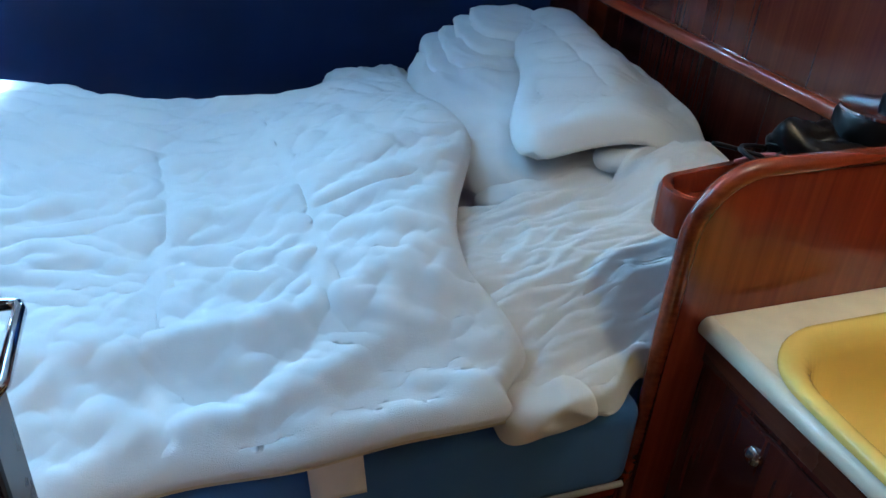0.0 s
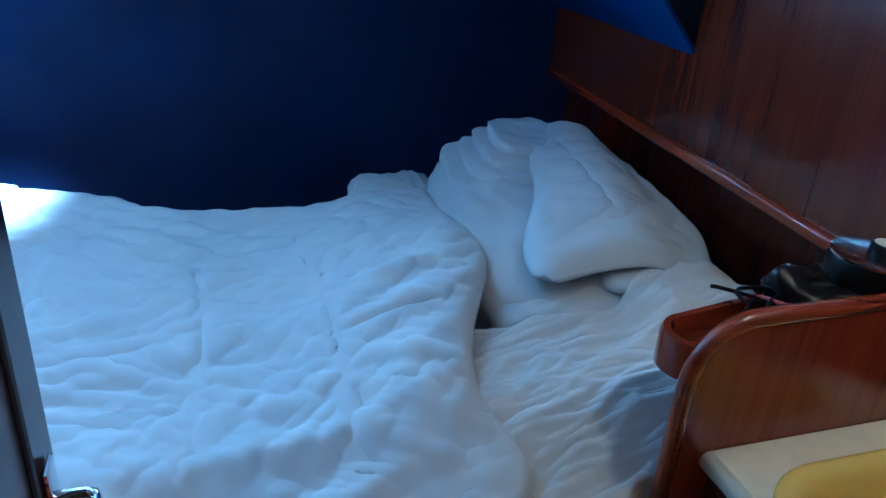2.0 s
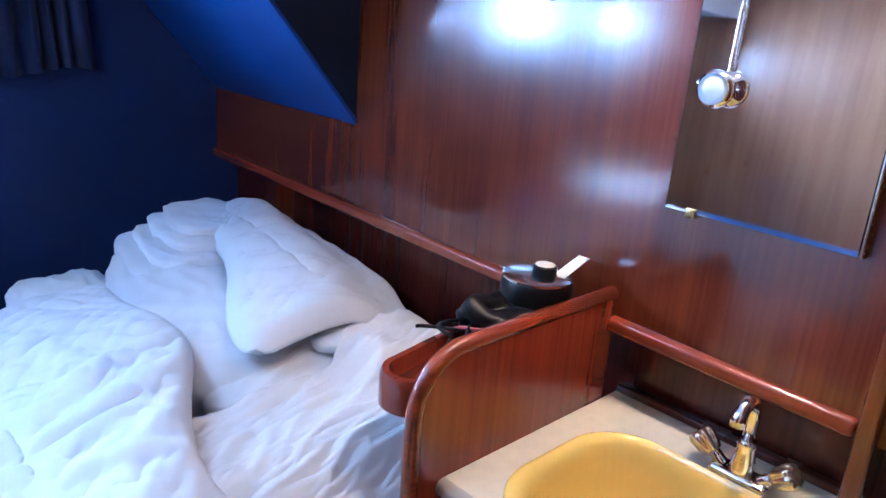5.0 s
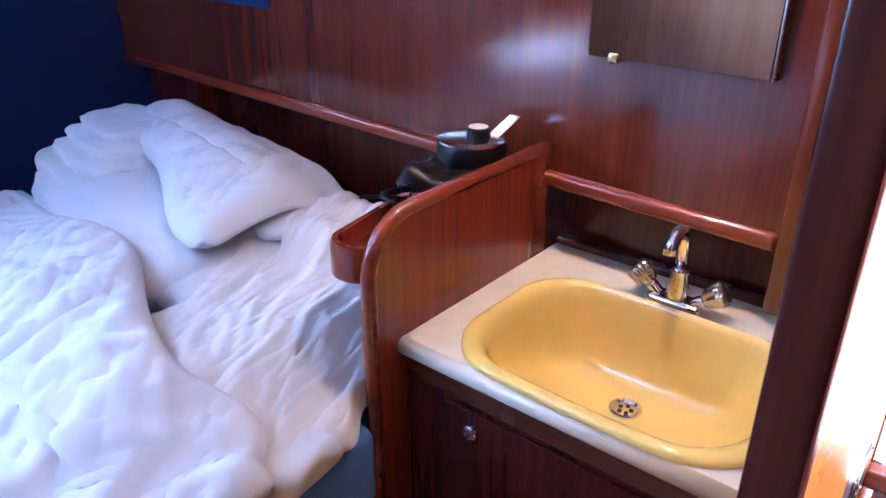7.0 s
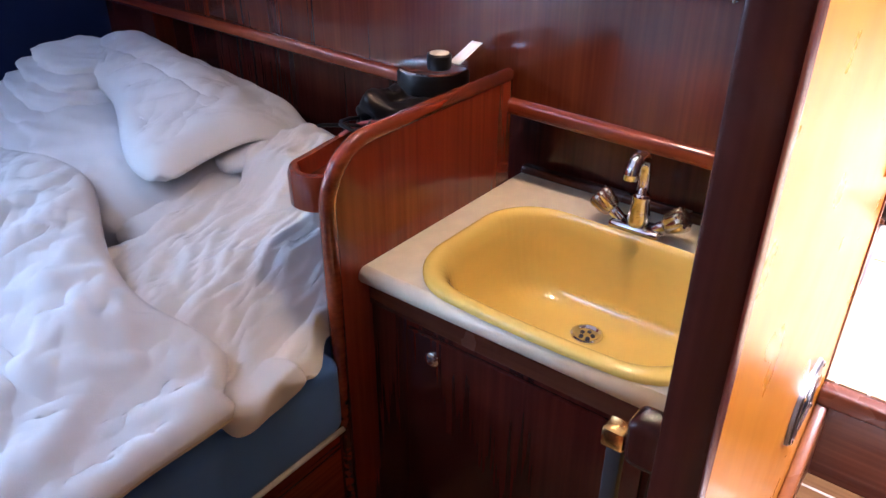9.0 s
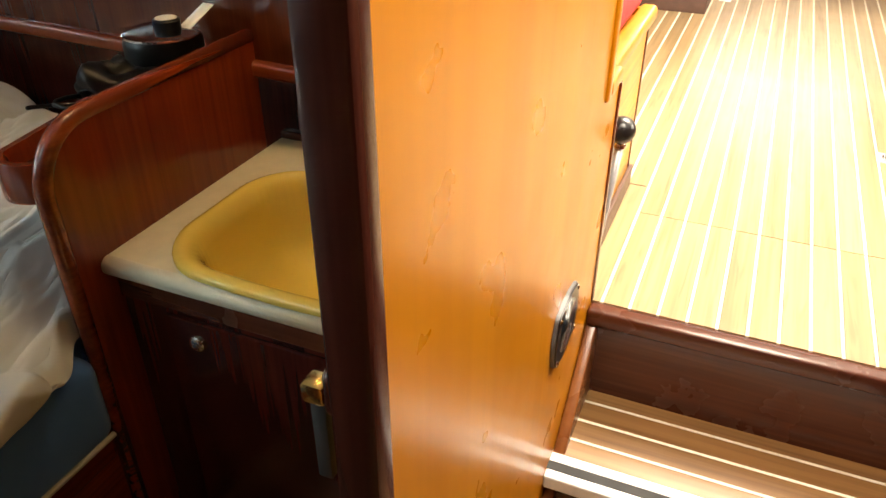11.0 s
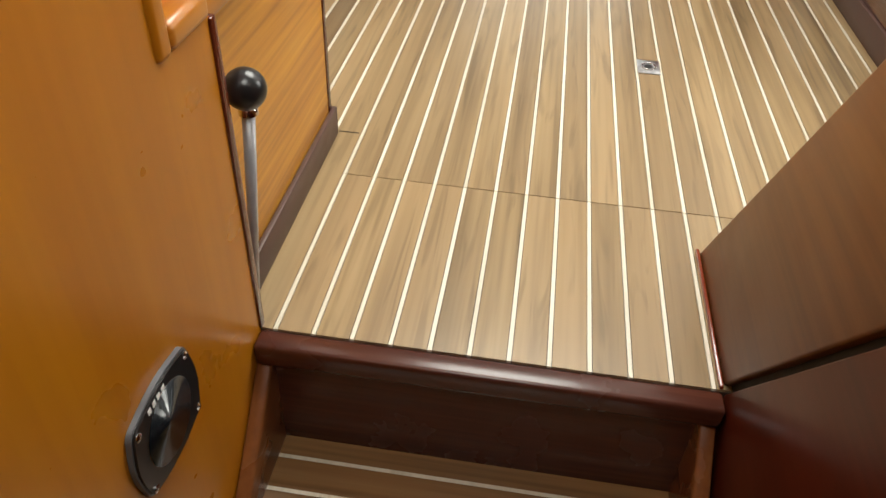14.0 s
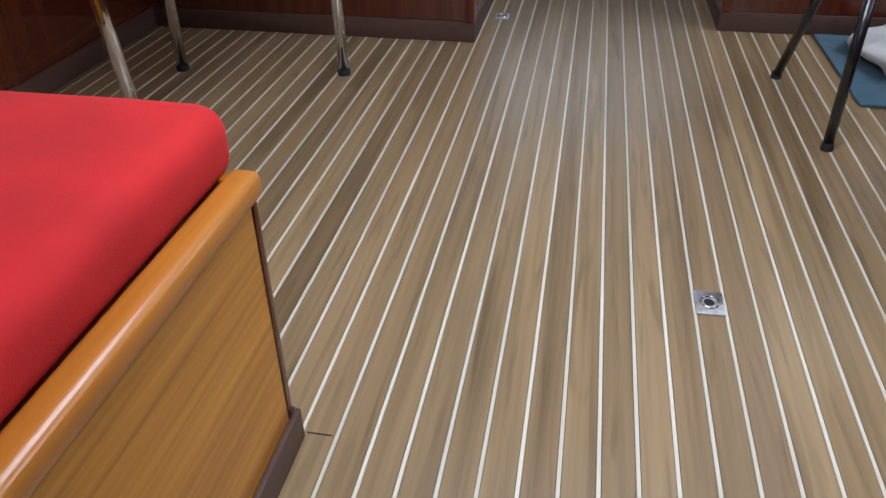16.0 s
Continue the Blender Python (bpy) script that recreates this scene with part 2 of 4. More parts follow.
op.inputs["Base Color"].default_value = (0, 0, 0, 1)
op.inputs["Emission Color"].default_value, op.inputs["Emission Strength"].default_value = (0.80, 0.92, 1.0, 1), 6.0

# ---- mesh helpers ----
rnd = random.Random(7)


def thing(name, label, category, at=(0, 0, 0), group="", kind=""):
    ob = new(name)
    ob.matrix_world = pose(*at)
    return tagged(ob, label, category, group, kind)


def part(name, bm, material, parent=None, label="", smooth=None):
    me = bpy.data.meshes.new(name)
    bm.to_mesh(me)
    bm.free()
    if smooth is not None:
        me.polygons.foreach_set("use_smooth", [True] * len(me.polygons))
        if smooth < 180:
            me.set_sharp_from_angle(angle=math.radians(smooth))
    me.materials.append(material)
    ob = new(name, me)
    if parent is not None:
        ob.parent = parent
        ob.matrix_parent_inverse = parent.matrix_world.inverted()
    if label:
        tagged(ob, label)
    return ob


def single(name, bm, material, label, category, smooth=None, kind="", group=""):
    return tagged(part(name, bm, material, None, "", smooth), label, category, group, kind)


def box(x0, x1, y0, y1, z0, z1, bevel=0.0, segments=2, bm=None):
    own = bmesh.new()
    bmesh.ops.create_cube(own, size=1.0)
    for v in own.verts:
        v.co = ((x0 + x1) / 2 + v.co.x * (x1 - x0), (y0 + y1) / 2 + v.co.y * (y1 - y0), (z0 + z1) / 2 + v.co.z * (z1 - z0))
    if bevel:
        bmesh.ops.bevel(own, geom=own.edges[:], offset=bevel, segments=segments, affect="EDGES", profile=0.5)
    return own if bm is None else merge(bm, own)


def merge(bm, other):
    me = bpy.data.meshes.new("joined")
    other.to_mesh(me)
    other.free()
    bm.from_mesh(me)
    bpy.data.meshes.remove(me)
    return bm


def extruded(points, lift, bevel=0.0, segments=2):
    """A flat outline of 3D points pushed along a vector, with its edges bevelled."""
    bm = bmesh.new()
    f = bm.faces.new([bm.verts.new(p) for p in points])
    r = bmesh.ops.extrude_face_region(bm, geom=[f])
    bmesh.ops.translate(bm, vec=lift, verts=[g for g in r["geom"] if isinstance(g, bmesh.types.BMVert)])
    bmesh.ops.recalc_face_normals(bm, faces=bm.faces[:])
    if bevel:
        sharp = [e for e in bm.edges if len(e.link_faces) == 2 and e.calc_face_angle() > 0.6]
        bmesh.ops.bevel(bm, geom=sharp, offset=bevel, segments=segments, affect="EDGES", profile=0.5)
    return bm


def tube(path, radius, sides=14, caps=True):
    """A round bar along a path; radius may be one number or one for each point."""
    bm = bmesh.new()
    pts = [Vector(p) for p in path]
    rs = radius if isinstance(radius, (list, tuple)) else [radius] * len(pts)
    rings, side = [], None
    for i, p in enumerate(pts):
        d = (pts[min(i + 1, len(pts) - 1)] - pts[max(i - 1, 0)]).normalized()
        if side is None:
            side = d.orthogonal().normalized()
        side = (side - d * side.dot(d)).normalized()
        up = d.cross(side)
        rings.append([bm.verts.new(p + (side * math.cos(a) + up * math.sin(a)) * rs[i]) for a in [2 * math.pi * k / sides for k in range(sides)]])
    for a, b in zip(rings, rings[1:]):
        for k in range(sides):
            bm.faces.new((a[k], a[(k + 1) % sides], b[(k + 1) % sides], b[k]))
    if caps:
        bm.faces.new(rings[0][::-1])
        bm.faces.new(rings[-1])
    bmesh.ops.recalc_face_normals(bm, faces=bm.faces[:])
    return bm


def lathe(profile, m, sides=28):
    """A body turned about its own z axis from (radius, height) pairs, set at the pose m."""
    bm = bmesh.new()
    rings = [[bm.verts.new(m @ Vector((max(r, 1e-5) * math.cos(a), max(r, 1e-5) * math.sin(a), h))) for a in [2 * math.pi * k / sides for k in range(sides)]] for r, h in profile]
    for a, b in zip(rings, rings[1:]):
        for k in range(sides):
            bm.faces.new((a[k], a[(k + 1) % sides], b[(k + 1) % sides], b[k]))
    bm.faces.new(rings[0][::-1])
    bm.faces.new(rings[-1])
    bmesh.ops.recalc_face_normals(bm, faces=bm.faces[:])
    return bm


def rounded(cx, cy, w, h, r, n=8):
    """The outline of a rectangle with round corners, as (u, v) pairs."""
    out = []
    for i, (sx, sy) in enumerate(((1, 1), (-1, 1), (-1, -1), (1, -1))):
        for k in range(n + 1):
            a = math.pi / 2 * (i + k / n)
            out.append((cx + sx * (w / 2 - r) + r * math.cos(a), cy + sy * (h / 2 - r) + r * math.sin(a)))
    return out


def frame_ring(outer, inner, place, depth):
    """A frame between two outlines of as many points; place turns (u, v, d) into a point."""
    bm = bmesh.new()
    n = len(outer)
    loops = [[bm.verts.new(place(u, v, d)) for u, v in line] for line, d in ((outer, 0), (outer, depth), (inner, depth), (inner, 0))]
    for i in range(4):
        a, b = loops[i], loops[(i + 1) % 4]
        for k in range(n):
            bm.faces.new((a[k], a[(k + 1) % n], b[(k + 1) % n], b[k]))
    bmesh.ops.recalc_face_normals(bm, faces=bm.faces[:])
    return bm


def cut_wall(name, u0, u1, v0, v1, holes, place, d0, d1, material, label, cat="wall"):
    """A wall slab with rectangular openings right through it."""
    us = sorted({u0, u1, *[h[0] for h in holes], *[h[1] for h in holes]})
    vs = sorted({v0, v1, *[h[2] for h in holes], *[h[3] for h in holes]})
    def solid(i, j):
        if not (0 <= i < len(us) - 1 and 0 <= j < len(vs) - 1):
            return False
        u, v = (us[i] + us[i + 1]) / 2, (vs[j] + vs[j + 1]) / 2
        return not any(h[0] < u < h[1] and h[2] < v < h[3] for h in holes)
    bm = bmesh.new()
    cache = {}
    def vert(u, v, d):
        key = (round(u, 5), round(v, 5), d)
        if key not in cache:
            cache[key] = bm.verts.new(place(u, v, d))
        return cache[key]
    for i in range(len(us) - 1):
        for j in range(len(vs) - 1):
            if not solid(i, j):
                continue
            a, b, c, e = us[i], us[i + 1], vs[j], vs[j + 1]
            for d in (d0, d1):
                bm.faces.new([vert(u, v, d) for u, v in ((a, c), (b, c), (b, e), (a, e))])
            for (p, q), (di, dj) in ((((a, c), (b, c)), (0, -1)), (((a, e), (b, e)), (0, 1)), (((a, c), (a, e)), (-1, 0)), (((b, c), (b, e)), (1, 0))):
                if not solid(i + di, j + dj):
                    bm.faces.new([vert(*p, d0), vert(*q, d0), vert(*q, d1), vert(*p, d1)])
    bmesh.ops.recalc_face_normals(bm, faces=bm.faces[:])
    return single(name, bm, material, label, cat, None, "structure")


def fold_noise(x, y, s, seed):
    """Soft ridges as in crumpled cotton."""
    p = Vector((x * s + seed, y * s - seed, seed * 0.7))
    w = noise.noise_vector(p * 0.6) * 0.9
    q = p + w
    return 1 - min(1, abs(noise.noise(q)) * 2.6)


# ---- the shell ----
SOLE, STEP = -0.43, -0.217
PY = lambda u, v, d: (u, d, v)   # a wall facing along y
PX = lambda u, v, d: (d, u, v)   # a wall facing along x
WALLX = -0.100                   # aft face of the cabin's forward bulkhead

single("floor_lower", box(-3.2, 0.02, -0.9, 2.4, SOLE - 0.05, SOLE), TEAK, "plain teak sole of the passage and aft cabin", "floor", kind="structure")
single("wall_passage", extruded([(-0.936, 0.0, SOLE), (-0.114, 0.0, SOLE), (-0.114, 0.04, SOLE), (-0.72, 0.04, SOLE)], (0, 0, 1.5 - SOLE)), HONEY, "honey-coloured varnished wood panel wall beside the doorway", "wall", kind="structure")
single("wall_passage_far", box(-2.2, -1.47, 0.0, 0.04, SOLE, 1.5), HONEY, "honey-coloured varnished wood panel wall", "wall", kind="structure")
single("wall_over_door", box(-1.47, -0.92, 0.0, 0.04, 1.40, 1.5), HONEY, "wood panel over the doorway", "wall", kind="structure")
single("wall_passage_lower", box(-0.114, 0.0, 0.0, 0.04, SOLE, 0.462), HONEY, "honey-coloured varnished wood panel beside the steps", "wall", kind="structure")
single("wall_starboard_passage", box(-2.2, -0.004, -0.78, -0.690, SOLE, 1.5), MAHOGANY, "reddish mahogany panel wall beside the steps", "wall", kind="structure")
single("wall_passage_aft", box(-2.26, -2.2, -0.9, 0.0, SOLE, 1.5), MAHOGANY, "mahogany panel wall closing the passage", "wall", kind="structure")


def sheered(bm, low=9.0):
    """Lift what lies below a height with the boat's sheer, rising towards the hull."""
    for v in bm.verts:
        if v.co.z < low:
            v.co.z += 0.024 * (v.co.y - 0.75)
    return bm


single("wall_forward_bulkhead", sheered(box(WALLX, WALLX + 0.03, 0.04, 2.36, 0.413, 1.6), 1.0), MAHOGANY, "glossy red-brown mahogany bulkhead with upright grain", "wall", kind="structure")
single("wall_forward_lower", box(WALLX + 0.076, WALLX + 0.10, 0.04, 2.36, SOLE, 0.445), CABINET_RED, "dark mahogany panel set back below the moulding", "wall", kind="structure")
cut_wall("wall_hull", -3.2, 0.02, SOLE, 1.6, [(-1.135, -0.745, 0.902, 1.063), (-1.880, -1.490, 0.902, 1.063), (-2.625, -2.235, 0.902, 1.063)], PY, 2.30, 2.36, BLUE_LINING, "hull side lined in dark blue carpet with portlights")
single("wall_cabin_aft", box(-3.26, -3.2, 0.04, 2.36, SOLE, 1.6), FADED, "faded brown panel wall closing the aft cabin", "wall", kind="structure")
# the hatch opening is invented to let the bed's fill lamps through
cut_wall("ceiling_cabin", -3.2, WALLX, 0.04, 2.3, [(-2.05, -1.45, 0.95, 1.55)], lambda u, v, d: (u, v, d), 1.50, 1.55, HEADLINER, "white vinyl headliner with an added, unseen hatch opening", "ceiling")
single("ceiling_side_deck", box(-3.2, -0.9, 2.02, 2.3, 1.226, 1.50), HEADLINER, "white boxed side of the headliner", "ceiling", kind="structure")
# passage hatch and saloon skylight are added openings for the fill lamps
cut_wall("ceiling_passage", -2.26, -0.1, -0.9, 0.04, [(-0.85, -0.25, -0.58, -0.08)], lambda u, v, d: (u, v, d), 1.50, 1.55, HEADLINER, "white headliner over the passage with an added, unseen hatch opening", "ceiling")
cut_wall("ceiling_saloon", -0.1, 4.6, -2.0, 2.0, [(0.45, 1.25, -0.8, 0.0)], lambda u, v, d: (u, v, d), 1.55, 1.6, HEADLINER, "unseen white saloon headliner with an added skylight opening", "ceiling")
# window openings here are assumed, cut only to admit the saloon fill
cut_wall("wall_saloon_port", -0.085, 4.6, -0.1, 1.6, [(0.6, 3.2, 0.85, 1.35)], PY, 1.94, 2.0, MAHOGANY, "mahogany saloon side with an added, unseen long window")
cut_wall("wall_saloon_starboard", -0.1, 4.6, -0.1, 1.6, [(0.6, 3.2, 0.85, 1.35)], PY, -2.0, -1.94, MAHOGANY, "mahogany saloon side with an added, unseen long window")
cut_wall("wall_saloon_forward", -1.94, 1.94, -0.1, 1.6, [(-1.6, 1.0, 0.85, 1.35)], PX, 4.44, 4.5, MAHOGANY, "mahogany forward saloon wall with an added, unseen windscreen")
single("wall_saloon_aft", box(-0.1, -0.05, -1.94, -0.9, -0.1, 1.6), MAHOGANY, "mahogany saloon bulkhead", "wall", kind="structure")

# doorway casing and moulding
single("trim_door_jamb", box(-0.960, -0.936, -0.030, 0.004, SOLE, 1.42, 0.004), DARKWOOD, "dark mahogany door post", "door frame", 30, "structure")
single("trim_door_jamb", box(-1.51, -1.47, -0.030, -0.004, SOLE, 1.42, 0.004), DARKWOOD, "dark mahogany door post", "door frame", 30, "structure")
single("trim_door_head", box(-1.47, -0.960, -0.030, -0.004, 1.38, 1.42, 0.004), DARKWOOD, "dark mahogany door head", "door frame", 30, "structure")
single("trim_wall_moulding", sheered(box(WALLX - 0.018, WALLX + 0.075, 0.217, 2.3, 0.413, 0.445, 0.010, 4)), MAHOGANY_Y, "rounded mahogany moulding along the bulkhead", "moulding", 40, "structure")
single("trim_corner_post", box(-0.118, -0.03, 0.184, 0.216, 0.285, 1.5, 0.008, 3), MAHOGANY, "upright varnished corner board beside the washbasin", "post", 40, "structure")
single("wall_vanity_end", box(-0.53, -0.03, 0.043, 0.060, SOLE, 1.5), DARKWOOD, "dark side panel at the end of the washstand", "wall", kind="structure")

# panel edge trims by the steps
single("trim_panel_upright", box(-0.122, -0.094, -0.006, 0.044, 0.462, 1.5, 0.008, 4), HONEY, "honey-coloured edge trim on the bulkhead", "trim", 40, "structure")
single("trim_panel_shelf", box(-0.094, -0.004, -0.006, 0.033, 0.4625, 0.492, 0.009, 4), HONEY_X, "honey-coloured edge trim on the panel", "trim", 40, "structure")
single("trim_panel_edge", box(-0.003, 0.012, -0.004, 0.036, 0.0, 0.461, 0.004, 2), MAHOGANY, "mahogany edge strip on the panel", "trim", 40, "structure")

# steps
steps = thing("stairs_steps", "teak step with pale inlay lines and mahogany side boards", "steps", kind="structure")
part("riser", box(-0.022, -0.006, -0.647, 0.0, STEP, -0.038), DARKWOOD_Y, steps, "dark mahogany riser")
part("nosing", box(-0.038, -0.001, -0.650, 0.0, -0.038, 0.001, 0.007, 3), DARKWOOD_Y, steps, "scuffed dark mahogany nosing", 40)
part("tread", box(-0.225, -0.006, -0.647, 0.0, STEP - 0.03, STEP), TEAK_Y, steps, "teak tread")
for x in (-0.060, -0.118, -0.176):
    part("inlay", box(x - 0.0032, x + 0.0032, -0.622, -0.024, STEP - 0.002, STEP + 0.0006), HOLLY, steps, "pale inlay strip")
part("nosing_strip", box(-0.247, -0.225, -0.647, 0.0, STEP - 0.03, STEP + 0.002, 0.002), WHITE_STRIP, steps, "white nosing strip")
part("grip_strip", box(-0.268, -0.247, -0.647, 0.0, STEP - 0.03, STEP + 0.001), RUBBER, steps, "black grip strip")
part("nosing_strip", box(-0.290, -0.268, -0.647, 0.0, STEP - 0.03, STEP + 0.002, 0.004), WHITE_STRIP, steps, "white nosing strip")
part("riser", box(-0.270, -0.255, -0.647, 0.0, SOLE, STEP - 0.03), DARKWOOD_Y, steps, "dark mahogany riser")
for y in (-0.024, -0.6465):
    part("stringer", extruded([(-0.006, y, -0.012), (-0.30, y, -0.29), (-0.30, y, SOLE), (-0.006, y, SOLE)], (0, 0.0235, 0), 0.004), STRINGER, steps, "sloping mahogany side board", 40)

# sloping boards beside the companionway
guard = thing("side_board", "sloping mahogany side boards beside the companionway steps", "panel")
part("upper_board", extruded([(0.295, -0.650, 0.0), (0.010, -0.650, 0.0), (-0.518, -0.650, 0.77), (-0.212, -0.650, 0.77)], (0, -0.035, 0), 0.004), BOARD, guard, "", 40)
part("lower_board", extruded([(-0.004, -0.651, -0.002), (-0.004, -0.651, SOLE), (-1.9, -0.651, SOLE), (-1.9, -0.651, 0.77), (-0.532, -0.651, 0.77)], (0, -0.033, 0), 0.003), BOARD_RED_SHADED, guard, "red-brown lower board, darkened for shade", 40)
part("groove", extruded([(0.012, -0.662, 0.0), (-0.006, -0.662, -0.002), (-0.534, -0.662, 0.77), (-0.516, -0.662, 0.77)], (0, -0.01, 0)), RUBBER, guard, "dark groove between the boards")
part("foot_bead", box(0.0, 0.298, -0.6495, -0.643, 0.0, 0.008, 0.003), MAHOGANY_X, guard, "thin floor bead", 40)

# ---- the cabin door, open against the bed ----
door = thing("door_1", "open mahogany cabin door with a chrome lever handle", "door", (-1.40, 0.04, SOLE), kind="structure")
part("door_leaf", box(-1.422, -1.385, 0.05, 0.50, SOLE + 0.02, 1.36, 0.003), DARKWOOD, door, "dark mahogany door leaf", 40)
part("edge_bead", box(-1.385, -1.382, 0.425, 0.434, SOLE + 0.02, 1.36, 0.001), RUBBER, door, "dark bead on the leaf")
handle = part("handle_plate", box(-1.385, -1.379, 0.448, 0.476, 0.475, 0.590, 0.003), CHROME, door, "chrome backplate", 40)
part("lever", tube([(-1.380, 0.462, 0.556), (-1.358, 0.462, 0.556), (-1.352, 0.459, 0.556), (-1.350, 0.452, 0.556), (-1.351, 0.378, 0.553), (-1.355, 0.371, 0.552), (-1.360, 0.370, 0.552)], 0.0047), CHROME, handle, "chrome lever", 50)

keep = thing("door_catch", "brass door catch on a dark wooden block", "catch")
part("block", box(-0.912, -0.880, 0.008, 0.044, 0.488, 0.534, 0.009, 4), DARKWOOD, keep, "dark rounded block", 40)
part("plate", box(-0.908, -0.888, 0.044, 0.064, 0.494, 0.513, 0.003), BRASS, keep, "brass plate", 40)
part("slot", box(-0.903, -0.893, 0.046, 0.060, 0.408, 0.494, 0.002), RUBBER, keep, "dark slotted arm", 40)

# ---- portlights, added hatch and curtain ----
# the last of the three stays out of view, placed by even spacing
for i, x in enumerate((-0.938, -1.683, -2.428)):
    port = thing(f"window_{i + 1}", "white-framed rounded portlight full of daylight", "porthole", (x, 2.3, 0.96), kind="structure")
    part("window_frame", frame_ring(rounded(x - 0.006, 0.980, 0.452, 0.208, 0.076), rounded(x, 0.9825, 0.396, 0.158, 0.058), lambda u, v, d: (u, 2.299 - d, v), 0.014), ALLOY, port, "", 40)
    part("sash", frame_ring(rounded(x, 0.9825, 0.414, 0.174, 0.064), rounded(x, 0.9825, 0.376, 0.138, 0.050), lambda u, v, d: (u, 2.288 - d, v), 0.012), ALLOY, port, "inner opening sash", 40)
    part("pane", box(x - 0.1945, x + 0.1945, 2.301, 2.307, 0.9025, 1.0625), GLASS, port).visible_shadow = False
    part("latch", box(x - 0.062, x + 0.062, 2.258, 2.278, 0.902, 0.926, 0.006), STEEL, port, "grey latch", 40)
    part("hinge", box(x - 0.060, x + 0.060, 2.262, 2.278, 1.052, 1.062, 0.003), STEEL, port, "grey hinge", 40)
    for u in (-0.195, 0.195):
        part("screw", lathe([(0.0045, 0), (0.0045, 0.002), (0.002, 0.003)], pose(x + u, 2.285, 0.945, 90), 10), STEEL, port)
single("backdrop", box(-3.4, 0.2, 2.9, 2.92, 0.0, 2.2), OUTSIDE, "bright hazy sky outside the portlights", "sky", kind="structure")

bm = bmesh.new()
cols, rows_n = 90, 10
grid = []
for j in range(rows_n + 1):
    row = []
    for i in range(cols + 1):
        u, v = i / cols, j / rows_n
        fold = math.sin(u * 38 + math.sin(u * 9) * 1.5) * (0.010 + 0.010 * v)
        row.append(bm.verts.new((-0.802 + u * (0.27 + 0.04 * v), 2.262 + fold - 0.012 * math.sin(u * 7), 1.215 - v * (0.480 + 0.012 * math.sin(u * 6)))))
    grid.append(row)
for a, b in zip(grid, grid[1:]):
    for k in range(cols):
        bm.faces.new((a[k], a[k + 1], b[k + 1], b[k]))
r = bmesh.ops.solidify(bm, geom=bm.faces[:], thickness=0.003)
single("curtain", bm, CURTAIN, "gathered dark blue curtain drawn aside from a portlight", "curtain", 180)

# blue boxed-in slope above the head of the bed
over = thing("overhead_locker", "boxed-in overhead locker with a sloping blue underside coloured as lit", "locker", (WALLX, 1.9, 0.68))
# end coloured dark for shade, underside bright for bounce
part("end_panel", extruded([(WALLX - 0.001, 1.526, 0.690), (-0.815, 1.526, 1.497), (WALLX - 0.001, 1.526, 1.497)], (0, 0.014, 0), 0.003), NAVY_SHADED, over, "blue carpet end panel, shade in its colour", 40)
part("underside", extruded([(WALLX - 0.001, 1.524, 0.678), (-0.827, 1.524, 1.497), (-0.810, 1.524, 1.497), (WALLX - 0.001, 1.524, 0.697)], (0, 0.775, 0), 0.003), BLUE_LIT_PANEL, over, "blue sloping underside, bounce light in its colour", 40)

# ---- the berth ----
bed = thing("berth", "built-in double berth with a blue mattress on a mahogany base", "bed", (-1.2, 1.4, SOLE))
part("base", box(-3.2, -0.58, 0.69, 2.28, SOLE, -0.055), MAHOGANY_X, bed, "mahogany berth front")
part("front_rail", box(-3.2, -0.634, 0.672, 0.69, -0.10, -0.052, 0.006, 3), MAHOGANY_X, bed, "mahogany rail", 40)
mattress = part("mattress", merge(box(-3.15, -0.622, 0.662, 2.02, -0.052, 0.118, 0.03, 5), box(-0.640, -0.12, 0.70, 2.02, -0.052, 0.118, 0.03, 5)), BLUE_MATTRESS, bed, "blue mattress", 60)
part("piping", tube([(-3.1, 0.658, -0.036), (-0.64, 0.658, -0.036)], 0.005), plain("pale piping", (0.45, 0.42, 0.33), 0.7), mattress, "pale piping", 180)


def sheet_surface(nx, ny, place, thickness):
    """A wrinkled cloth of nx by ny cells; place gives the point for (u, v)."""
    bm = bmesh.new()
    g = [[bm.verts.new(place(i / nx, j / ny)) for i in range(nx + 1)] for j in range(ny + 1)]
    for a, b in zip(g, g[1:]):
        for k in range(nx):
            bm.faces.new((a[k], a[k + 1], b[k + 1], b[k]))
    bmesh.ops.recalc_face_normals(bm, faces=bm.faces[:])
    bmesh.ops.solidify(bm, geom=bm.faces[:], thickness=thickness)
    return bm


def smooth(a, b, x):
    k = min(1, max(0, (x - a) / (b - a)))
    return k * k * (3 - 2 * k)


def crease(x, y, s, seed, lean):
    """Sharp little creases that run with a lean."""
    turn = lean + 0.3 * noise.noise(Vector((x * 1.7, y * 1.7, seed + 3)))
    p = Vector(((x * turn - y) * s, (x + y * turn) * s * 0.75, seed))
    q = p + noise.noise_vector(p * 0.6 + Vector((seed, 0, 0))) * 0.7
    return math.exp(-(noise.noise(q) * 4.6) ** 2)


